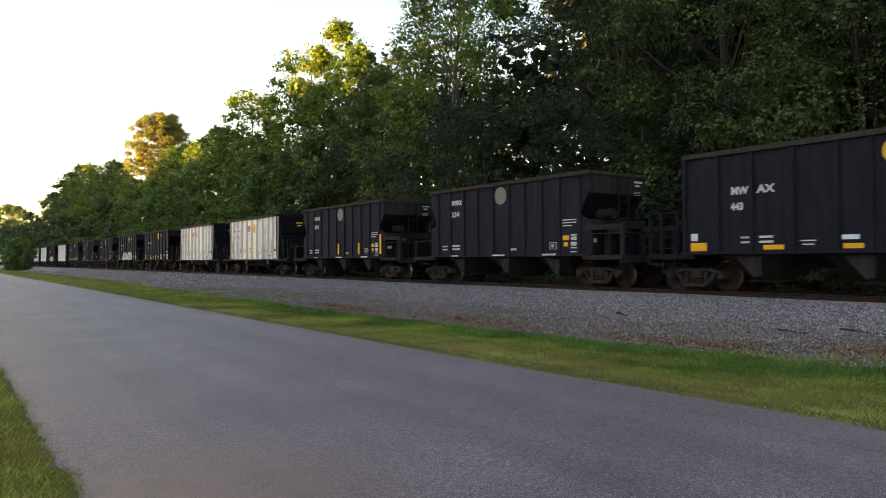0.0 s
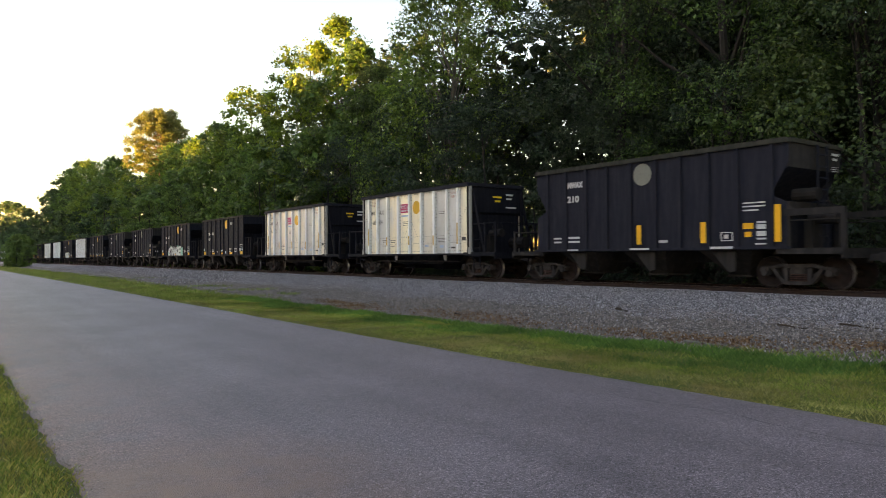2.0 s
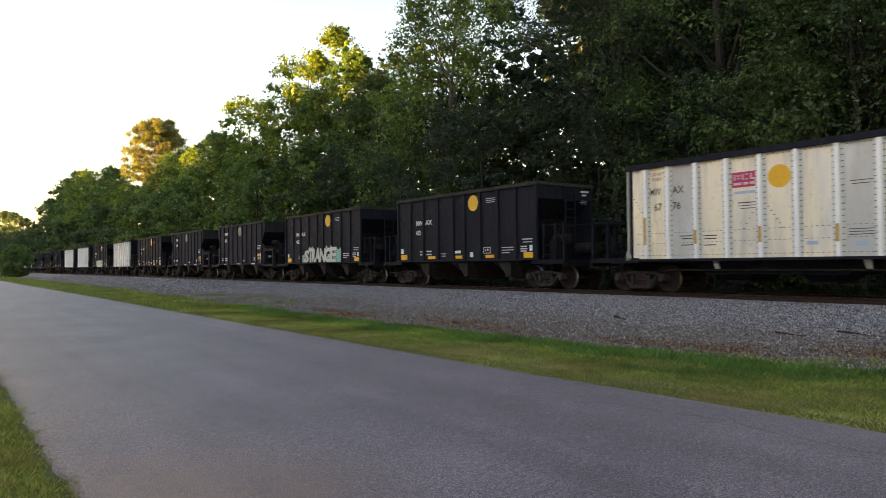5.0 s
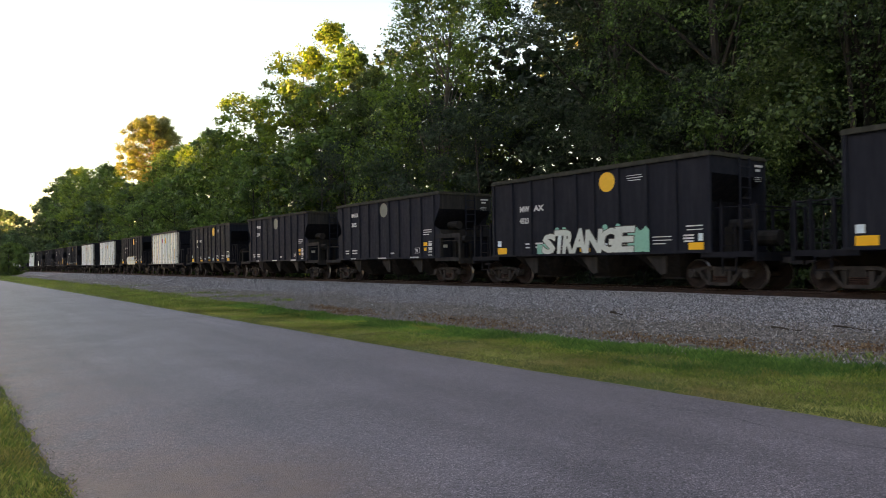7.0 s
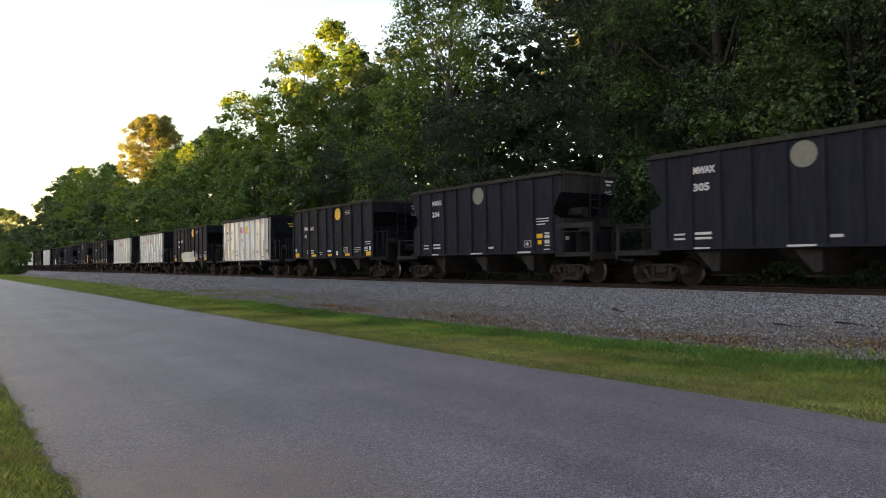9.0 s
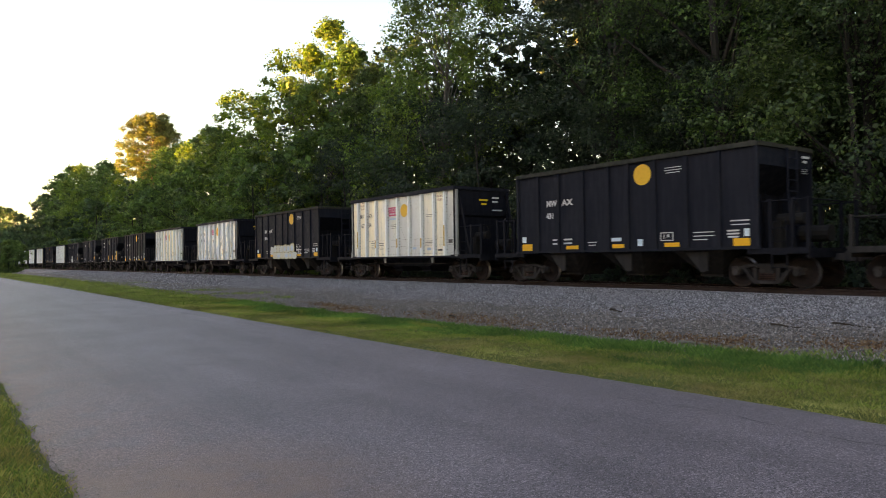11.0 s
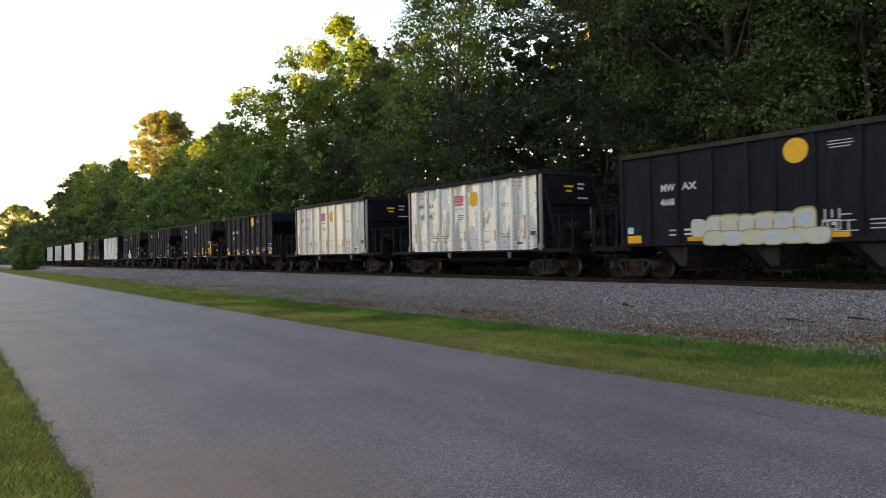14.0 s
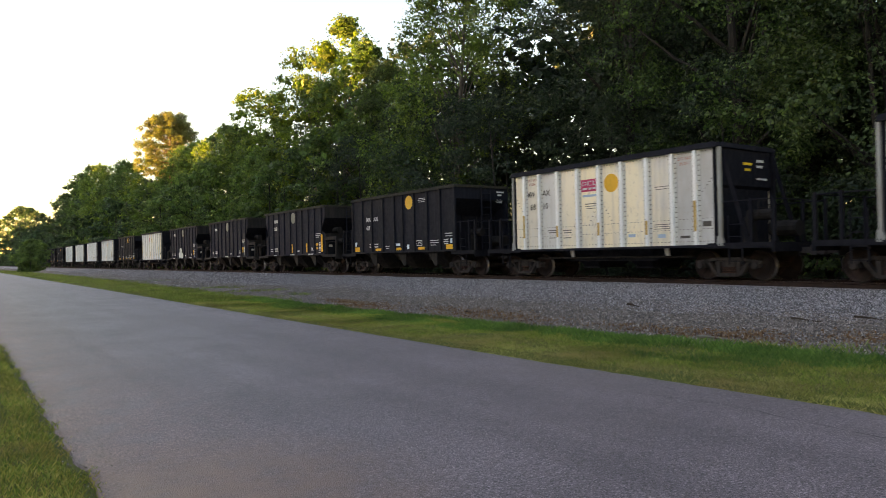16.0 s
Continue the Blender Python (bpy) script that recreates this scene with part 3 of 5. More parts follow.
def boughs(centres, radii, per, leaf, rng, inner):
    """Rounded boughs: twigs spread over each bough's upper skin, a tuft of leaves on every twig, and a few broad sprays packed inside."""
    m = max(3, round(per / 11))
    n = len(centres) * m
    d = rng.normal(0, 1, (n, 3)) + np.array([0, 0, 0.25])
    d /= np.linalg.norm(d, axis=1, keepdims=True)
    r = np.repeat(radii, m)
    twigs = np.repeat(centres, m, 0) + d * (r * rng.uniform(0.55, 1.15, n))[:, None] * np.array([1.05, 1.05, 0.7])
    v, f = leaves_at(twigs, r * rng.uniform(0.2, 0.42, n), 11, leaf, rng, 0.7, 0.62, 0.4, 0.45, d)
    if inner:
        v2, f2 = leaves_at(centres, 0.62 * radii, inner, (0.14 if inner > 15 else 0.45) + 0.5 * leaf, rng, 0.7, 0.8, 0.5, 1.2)
        v, f = np.concatenate([v, v2]), np.concatenate([f, f2 + len(v)])
    return v, f


def broadleaf(seed, h, r, clumps, per, leaf, base=0.12, airy=0.0, peak=0.55, material=None, limbs=6, bough=1.0, bark=None, inner=12):
    """A broadleaf tree as trunk and crown meshes: height h, crown radius r, its leaves gathered in rounded boughs."""
    rng = np.random.default_rng(seed)
    rr = random.Random(seed)
    bm = bmesh.new()
    lean = Vector((rr.uniform(-0.05, 0.05), rr.uniform(-0.05, 0.05), 0)) * h
    stem = []
    for k in range(8):
        t = k / 7
        stem.append((Vector((0, 0, -0.3 + t * h * 0.88)) + lean * t + Vector((0.12 * math.sin(3 * t + seed), 0.12 * math.cos(4 * t + seed), 0)), (0.011 * h) * (1 - t) ** 0.8 + 0.02))
    tree_trunk(bm, stem)
    centres, radii = [], []
    lobes = [(rr.uniform(0, 6.28), rr.uniform(base, 0.95), rr.uniform(0.7, 1.3)) for _ in range(9)]
    tries = 0
    while len(centres) < clumps and tries < clumps * 30:
        tries += 1
        t = base + (1 - base) * rr.random() ** 0.9
        env = math.sin(math.pi * min(1, ((t - base) / (1 - base)) ** (math.log(0.5) / math.log(peak)) * 0.97 + 0.03)) ** 0.62
        a = rr.uniform(0, 6.28)
        lump = 1.0
        for la, lt, lr in lobes:
            w = math.exp(-((math.atan2(math.sin(a - la), math.cos(a - la)) / 0.7) ** 2) - ((t - lt) / 0.14) ** 2)
            lump += (lr - 1) * w * 1.3
        lump *= 1 + 0.35 * noise.noise((math.cos(a) * 2 + seed, math.sin(a) * 2, t * 7))
        rad = r * env * lump * (0.3 + 0.7 * rr.random() ** 0.4)
        if airy and noise.noise((math.cos(a) * rad * 0.5, math.sin(a) * rad * 0.5, t * h * 0.35 + seed)) > 0.32 - 0.5 * airy:
            continue
        p = lean * t + Vector((math.cos(a) * rad, math.sin(a) * rad, t * h))
        centres.append(p)
        radii.append(bough * rr.uniform(0.55, 1.15) * (0.75 + 0.4 * env) * (0.6 + 0.0275 * h))
    for k, p in enumerate(centres):
        if limbs and k % limbs == 0:
            t = max(0.12, min(0.85, p.z / h - 0.12))
            root = Vector((0, 0, t * h * 0.88)) + lean * t
            mid = root.lerp(p, 0.55) + Vector((0, 0, 0.05 * h * rr.uniform(-0.3, 0.5)))
            q = 0.006 * h * (1.1 - t)
            tree_trunk(bm, [(root, q + 0.012), (mid, q * 0.6 + 0.008), (p, 0.008)], 4)
    v, f = boughs(np.array(centres), np.array(radii), per, leaf, rng, inner) if inner else leaves_at(np.array(centres), np.array(radii), per, leaf, rng)
    trunk = bpy.data.meshes.new("trunk")
    bm.to_mesh(trunk)
    bm.free()
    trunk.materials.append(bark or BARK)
    return trunk, soup("crown", v, f, material or LEAF)


def pine(seed, h, clumps, per, leaf):
    """A tall pine: bare lower trunk and a broad, layered crown."""
    rng = np.random.default_rng(seed)
    rr = random.Random(seed)
    bm = bmesh.new()
    tree_trunk(bm, [(Vector((0.25 * math.sin(k * 0.9), 0.1 * k % 0.3, -0.3 + h * 0.97 * k / 8)), 0.36 * (1 - k / 8) ** 0.7 + 0.03) for k in range(9)])
    centres, radii = [], []
    for k in range(clumps):
        q = rr.random() ** 0.9
        t = 0.6 + 0.4 * q
        env = math.sin(math.pi * (0.2 + 0.74 * q)) ** 0.55
        a = rr.uniform(0, 6.28)
        rad = 6.0 * env * (0.2 + 0.8 * rr.random() ** 0.55) * (0.85 + 0.4 * noise.noise((math.cos(a) * 1.5, math.sin(a) * 1.5, t * 9)))
        p = Vector((math.cos(a) * rad, math.sin(a) * rad, t * h))
        centres.append(p)
        radii.append(rr.uniform(0.45, 0.95))
        if k % 2 == 0:
            root = Vector((0, 0, p.z - 0.12 * rad - 0.3))
            tree_trunk(bm, [(root, 0.07), (root.lerp(p, 0.6) + Vector((0, 0, -0.2)), 0.045), (p, 0.012)], 4)
    v, f = leaves_at(np.array(centres), np.array(radii), per, leaf, rng, 0.85, 0.3, 0.4)
    trunk = bpy.data.meshes.new("trunk")
    bm.to_mesh(trunk)
    bm.free()
    trunk.materials.append(PINE_BARK)
    return trunk, soup("crown", v, f, NEEDLE)


def tree(meshes, x, y, scale, turn, label, name="tree", group="", wide=1.0):
    ob = thing(name, pose(x, y, ground_z(x, y) - 0.05, 0, 0, turn), label, "tree" if name != "shrub" else "shrub", group)
    part("trunk", meshes[0], None, ob)
    part("crown", meshes[1], None, ob)
    ob.scale = (scale * wide, scale * wide, scale)
    return ob


def make_forest():
    rr = random.Random(77)
    near = [broadleaf(100 + k, 22, 4.8, 115, 187, 0.18, 0.06, 0.0, 0.5, LEAF_SHADED if k else None, 16, 1.15, None, 20) for k in range(3)]
    deep = [broadleaf(120 + k, 22, 5.4, 76, 44, 0.4, 0.02, 0.0, 0.48, LEAF_SHADED, 0, 1.4, None, 26) for k in range(2)]
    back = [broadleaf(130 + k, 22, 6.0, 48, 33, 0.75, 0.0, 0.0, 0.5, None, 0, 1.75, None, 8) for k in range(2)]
    wall = [broadleaf(135 + k, 22, 6.0, 80, 33, 0.62, 0.0, 0.0, 0.5, LEAF_SHADED, 0, 1.6, None, 14) for k in range(2)]
    big_bush = broadleaf(210, 6.0, 4.2, 60, 150, 0.3, 0.02, 0.0, 0.42, LEAF_MID, 6, 1.3)
    poplar = [broadleaf(140 + k, 22, 4.0, 95, 220, 0.23, 0.12, 0.12, 0.58, LEAF_YELLOW, 6, 0.95, PALE_BARK) for k in range(2)]
    mid = [broadleaf(160 + k, 20, 4.6, 80, 154, 0.27, 0.05, 0.0, 0.5, LEAF_YELLOW if k == 1 else LEAF_MID, 8, 1.2) for k in range(3)]
    far = [broadleaf(180 + k, 22, 5.2, 66, 55, 0.58, 0.04, 0.0, 0.5, LEAF, 8, 1.25) for k in range(2)]
    bush = [broadleaf(200 + k, 5.0, 2.5, 26, 110 if k == 2 else 55, 0.13 if k == 2 else 0.22, 0.02, 0.1, 0.42, (LEAF_YELLOW, LEAF, LEAF_SHADED)[k], 6, 1.2, None, 20) for k in range(3)]
    shade = [broadleaf(220 + k, 22, 5.0, 38, 8, 4.6, 0.04, 0.0, 0.5, None, 0, inner=0) for k in range(2)]
    pine_mesh = pine(300, 26.5, 420, 110, 0.36)
    young = {"n": [broadleaf(230 + k, 12, 4.3, 64, 209, 0.145, 0.02, 0.0, 0.45, None if k == 1 else LEAF_SHADED, 12, 1.2, None, 22) for k in range(3)], "m": [broadleaf(240 + k, 12, 4.4, 52, 121, 0.26, 0.02, 0.0, 0.45, LEAF_FRESH if k == 1 else LEAF_MID, 8, 1.25) for k in range(2)], "f": [broadleaf(250 + k, 12, 4.6, 40, 44, 0.55, 0.0, 0.0, 0.45, None, 8, 1.3) for k in range(2)]}
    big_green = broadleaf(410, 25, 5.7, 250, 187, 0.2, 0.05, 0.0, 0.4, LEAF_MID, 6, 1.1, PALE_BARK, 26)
    big_dark = broadleaf(412, 27, 5.0, 190, 286, 0.15, 0.04, 0.0, 0.5, LEAF_SHADED, 9, 1.15, None, 26)
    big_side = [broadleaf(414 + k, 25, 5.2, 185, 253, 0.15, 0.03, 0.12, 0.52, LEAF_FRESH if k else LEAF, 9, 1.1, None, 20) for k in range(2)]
    green, pale = "tall leafy green broadleaf tree behind the track", "light green tree with airy sunlit crown"
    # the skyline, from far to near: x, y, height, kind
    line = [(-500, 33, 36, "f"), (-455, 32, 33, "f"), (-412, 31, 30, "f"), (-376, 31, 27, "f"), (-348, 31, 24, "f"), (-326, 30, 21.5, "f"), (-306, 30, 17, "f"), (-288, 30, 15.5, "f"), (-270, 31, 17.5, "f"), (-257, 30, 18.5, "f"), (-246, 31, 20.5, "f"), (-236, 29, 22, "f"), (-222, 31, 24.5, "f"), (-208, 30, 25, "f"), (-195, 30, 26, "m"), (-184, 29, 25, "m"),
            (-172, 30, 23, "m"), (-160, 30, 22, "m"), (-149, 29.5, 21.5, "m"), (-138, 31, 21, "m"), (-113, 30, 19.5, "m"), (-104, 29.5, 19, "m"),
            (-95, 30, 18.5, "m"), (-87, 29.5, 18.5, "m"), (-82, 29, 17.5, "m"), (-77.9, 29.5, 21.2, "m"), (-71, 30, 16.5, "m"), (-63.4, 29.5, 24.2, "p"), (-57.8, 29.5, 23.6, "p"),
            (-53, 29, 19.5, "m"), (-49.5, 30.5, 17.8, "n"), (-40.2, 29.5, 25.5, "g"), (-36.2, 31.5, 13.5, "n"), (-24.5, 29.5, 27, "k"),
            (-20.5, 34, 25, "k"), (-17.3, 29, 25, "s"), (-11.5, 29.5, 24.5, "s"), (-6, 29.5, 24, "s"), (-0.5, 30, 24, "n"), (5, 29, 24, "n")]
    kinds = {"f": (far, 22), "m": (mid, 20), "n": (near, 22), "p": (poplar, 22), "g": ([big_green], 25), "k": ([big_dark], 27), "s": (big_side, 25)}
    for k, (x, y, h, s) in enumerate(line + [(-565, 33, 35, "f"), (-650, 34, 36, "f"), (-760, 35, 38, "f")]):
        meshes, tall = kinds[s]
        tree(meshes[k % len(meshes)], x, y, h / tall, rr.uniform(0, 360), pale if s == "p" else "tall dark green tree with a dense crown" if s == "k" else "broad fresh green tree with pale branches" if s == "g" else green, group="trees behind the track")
    tree(pine_mesh, -124, 31, 1.0, 20, "tall pine with orange sunlit trunk and crown", "pine_tree")
    # lower front row and a back row that closes the wood
    for x in np.arange(-420, -6, 6.2):
        s = young["f" if x < -118 else "m" if x < -52 else "n"]
        if x < -118 and rr.random() < (0.35 if x > -200 else 0.75):
            continue
        tree(rr.choice(s), x + rr.uniform(-1.5, 1.5), 26.6 + rr.uniform(-0.7, 0.8), rr.uniform(9, 14.5) / 12, rr.uniform(0, 360), "younger green tree at the edge of the wood", group="young trees at the wood edge", wide=1.0)
    sx, sh = [p[0] for p in line], [p[2] for p in line]
    for x in np.arange(-250, -46, 6.0):
        h = 0.93 * float(np.interp(x * 29.5 / 35, sx, sh))
        tree(rr.choice(deep if x > -95 else back), x + rr.uniform(-2, 2), 35 + rr.uniform(-1.0, 1.0), h / 22, rr.uniform(0, 360), "green tree deeper in the wood", group="trees deeper in the wood", wide=1.15)
    for x in np.arange(-560, -240, 9.0):
        tree(rr.choice(back), x, 41 + rr.uniform(-2, 2), 0.9 * float(np.interp(x * 0.76, sx, sh)) / 22, rr.uniform(0, 360), "green tree deeper in the wood", group="trees deeper in the wood", wide=1.2)
    for x, y, h in ((-54, 35, 21), (-58.5, 36.5, 19.5), (-47, 34.5, 20), (-47, 37.5, 16), (-43.5, 37.5, 16), (-40, 37.5, 16.5), (-52, 33.6, 15), (-47.6, 33.4, 15), (-44.4, 33.2, 13.5)):
        tree(deep[0], x, y, h / 22, rr.uniform(0, 360), "green tree deeper in the wood", group="trees deeper in the wood", wide=1.25)
    for yy, low in ((36.5, 22), (40.5, 23), (46, 26), (51, 28), (57, 30)):
        for x in np.arange(-(0.92 if yy < 40 else 0.86 if yy < 45 else 0.8) * yy, 4, 5.0 if yy < 40 else 7.2):
            tree(rr.choice(deep if yy < 40 else wall), x + rr.uniform(-1.5, 1.5), yy + rr.uniform(-1, 1), (low + rr.uniform(-1, 2)) / 22, rr.uniform(0, 360), "dark green tree deeper in the wood", group="trees deeper in the wood", wide=1.2)
    # shrubs nearer than x = -45 take the shade-darkened leaf
    for x in np.arange(-130, -4, 3.6):
        tree(rr.choice(bush[:2] if x < -45 else bush[2:]), x + rr.uniform(-1.2, 1.2), 24.6 + rr.uniform(-0.3, 0.8), rr.uniform(0.55, 1.05), rr.uniform(0, 360), "leafy green shrub under the trees", "shrub", "shrubs along the wood edge", 1.1)
    low = [broadleaf(205 + k, 5.0, 3.0, 26, 66, 0.24, 0.0, 0.0, 0.4, LEAF_SHADED, 0, 1.3, None, 22) for k in range(2)]
    far_low = [broadleaf(208 + k, 5.0, 3.0, 20, 33, 0.6, 0.0, 0.0, 0.4, LEAF, 0, 1.4, None, 6) for k in range(2)]
    for x in list(np.arange(-700, -130, 7.0)):
        tree(rr.choice(far_low), x, 24.8 + rr.uniform(-0.3, 0.8), rr.uniform(0.8, 1.2), rr.uniform(0, 360), "leafy green shrub under the trees", "shrub", "shrubs along the wood edge", 1.2)
    for x in np.arange(-75, 2, 5.0):
        tree(rr.choice(low), x, 33 + rr.uniform(-1, 1), rr.uniform(1.0, 1.5), rr.uniform(0, 360), "dark leafy shrub inside the wood", "shrub", "shrubs inside the wood", 1.2)
    # the bush and trees beside the road far off
    tree(big_bush, -156, 13.0, 1.0, 40, "rounded light green bush beside the gravel bank", "shrub", "", 0.82)
    tree(big_bush, -151, 12.2, 0.8, 95, "rounded light green bush beside the gravel bank", "shrub", "", 0.85)
    # unseen trees added behind the camera, near side of the road, to block light
    for row, (yy, a, b) in enumerate(((-22, -52, -38), (-28, -56, -42), (-15, -35, -6), (-19, -38, -8))):
        for k, x in enumerate(np.arange(a, b, 7.0 if row < 2 else 5.5)):
            tree((back if row > 1 else shade)[(k + row) % 2], x + rr.uniform(-1.5, 1.5), yy + rr.uniform(-2, 2), ((21 if row < 2 else 17) + rr.uniform(-1.5, 1.5)) / 22, rr.uniform(0, 360), "unseen green tree added behind the camera to block light", group="trees on the near side of the road", wide=1.3)
    # unseen tree line added across the field; its heights shape shade and lit patches
    hx, hh = [-1000, -430, -352, -250, -240, -223, -217, -206, -201, -191, -186, -172, -164, -157, -150, -60], [36.5, 36.5, 41.5, 41.5, 28.5, 28.5, 35, 35, 30, 30, 37, 37, 32, 36, 40, 41]
    verts, faces, n = [], [], 0
    for yy in (-170, -178):
        for k, x in enumerate(np.arange(-1000 + yy % 7, 60, 8.0)):
            me = shade[k % 2][1]
            v = np.empty(len(me.vertices) * 3)
            me.vertices.foreach_get("co", v)
            f = np.empty(len(me.loops), int)
            me.loops.foreach_get("vertex_index", f)
            s = (float(np.interp(x, hx, hh)) + (rr.uniform(-4, 2.5) if yy > -175 else rr.uniform(-6, -4))) / 22
            a = rr.uniform(0, 6.28)
            v = v.reshape(-1, 3) @ np.array([[math.cos(a), math.sin(a), 0], [-math.sin(a), math.cos(a), 0], [0, 0, 1]]) * np.array([s * 1.2, s * 1.2, s])
            y = yy + rr.uniform(-2, 2)
            verts.append(v + np.array([x + rr.uniform(-1, 1), y, ground_z(x, y)]))
            faces.append(f.reshape(-1, 3) + n)
            n += len(v)
    tagged(part("far_woods", soup("far_woods", np.concatenate(verts), np.concatenate(faces), LEAF), None), "unseen wall of green trees added to shade the place", "woods", kind="stuff")


# ---- the train: open hopper cars, each with its origin on the rail tops under its middle ----
def lettering(name, text, size, material, parent, x, z, y, wide=1.0, bold=0.0, label="", spacing=1.0):
    """Painted characters on the car side that faces the road (y < 0), with their lower left corner at x, z."""
    cu = bpy.data.curves.new("text", "FONT")
    cu.body, cu.size, cu.offset, cu.space_character = text, size / 0.7, bold, spacing
    cu.resolution_u = 2
    tmp = bpy.data.objects.new("text", cu)
    me = bpy.data.meshes.new_from_object(tmp)
    bpy.data.objects.remove(tmp)
    bpy.data.curves.remove(cu)
    me.transform(Matrix(((wide, 0, 0, x), (0, 0, -1, y), (0, 1, 0, z), (0, 0, 0, 1))))
    me.materials.clear()
    return part(name, me, material, parent, label)


def fitted(name, text, material, parent, x0, x1, z0, z1, y, label, bold):
    """One fat painted letter, stretched to fill its span."""
    ob = lettering(name, text, 0.7, material, parent, 0, 0, y, 1.0, bold, label)
    xs, zs = [q.co.x for q in ob.data.vertices], [q.co.z for q in ob.data.vertices]
    a, b = (x1 - x0) / (max(xs) - min(xs)), (z1 - z0) / (max(zs) - min(zs))
    for q in ob.data.vertices:
        q.co.x, q.co.z = x0 + (q.co.x - min(xs)) * a + 0.12 * (q.co.z - min(zs)) * b, z0 + (q.co.z - min(zs)) * b
    return ob


def bubble(name, car, x0, x1, z0, z1, y, material, label):
    """A rounded, squarish shape of spray paint."""
    bm = bmesh.new()
    cx, cz, rx, rz = (x0 + x1) / 2, (z0 + z1) / 2, (x1 - x0) / 2, (z1 - z0) / 2
    pts = []
    for a in np.linspace(0, 2 * math.pi, 28, endpoint=False):
        c, w = math.cos(a), math.sin(a)
        k = 1 + 0.05 * math.sin(3 * a + 5 * x0)
        pts.append((cx + k * rx * math.copysign(abs(c) ** 0.6, c), cz + k * rz * math.copysign(abs(w) ** 0.6, w)))
    bm.faces.new([bm.verts.new((x, y, z)) for x, z in pts])
    return part(name, bm, material, car, label)


def bars(name, rects, material, parent, y, label=""):
    """Painted bars on the road side: x0, x1, z0, z1 each."""
    if "stencil" in name:
        bm = bmesh.new()
        for x0, x1, z0, z1 in rects:
            bm.faces.new([bm.verts.new((x, y, z)) for x, z in ((x0, z0), (x1, z0), (x1, z1), (x0, z1))])
        part(name, bm, material, parent, label)["kind"] = "stuff"
        return
    for x0, x1, z0, z1 in rects:
        bm = bmesh.new()
        bm.faces.new([bm.verts.new((x, y, z)) for x, z in ((x0, z0), (x1, z0), (x1, z1), (x0, z1))])
        part(name, bm, material, parent, label)


def disc(name, x, z, r, y, material, parent, label):
    bm = bmesh.new()
    bm.faces.new([bm.verts.new((x + r * math.cos(a), y, z + r * math.sin(a))) for a in np.linspace(0, 2 * math.pi, 40, endpoint=False)])
    return part(name, bm, material, parent, label)


SHARED = {}


def shared(key, build):
    if key not in SHARED:
        me = bpy.data.meshes.new(key)
        bm = done(build())
        bm.to_mesh(me)
        bm.free()
        SHARED[key] = me
    return SHARED[key]


def wheelset_mesh():
    bm = bmesh.new()
    n, R = 15, 0.457
    for s in (-1, 1):
        # tread, flange, dished plate and hub as rings of a turned profile
        prof = [(0.79, R - 0.01), (0.80, R - 0.075), (0.765, R - 0.1), (0.745, 0.16), (0.80, 0.135), (0.81, 0.08)]
        inner = [(0.79, R - 0.01), (0.70, R), (0.685, R + 0.026), (0.665, R + 0.02), (0.665, R - 0.08), (0.70, 0.2), (0.66, 0.12)]
        for chain, idx in ((prof, 0), (inner, 0)):
            rings = [[bm.verts.new((r * math.cos(2 * math.pi * i / n), s * y, r * math.sin(2 * math.pi * i / n))) for i in range(n)] for y, r in chain]
            for k, (a, b) in enumerate(zip(rings, rings[1:])):
                for i in range(n):
                    j = (i + 1) % n
                    f = bm.faces.new((a[i], a[j], b[j], b[i]))
                    f.material_index = 1 if chain is inner and k < 2 else 0
                    f.smooth = True
            if chain is prof:
                bm.faces.new(rings[-1])
    tube(bm, (0, -0.98, 0), (0, 0.98, 0), 0.078, n=12)
    # bolts on the axle cap
    for s in (-1, 1):
        for k in range(3):
            a = 2.1 * k
            box(bm, 0.05 * math.cos(a) - 0.014, 0.05 * math.cos(a) + 0.014, s * 0.98 - 0.02, s * 0.98 + 0.02, 0.05 * math.sin(a) - 0.014, 0.05 * math.sin(a) + 0.014)
    return bm


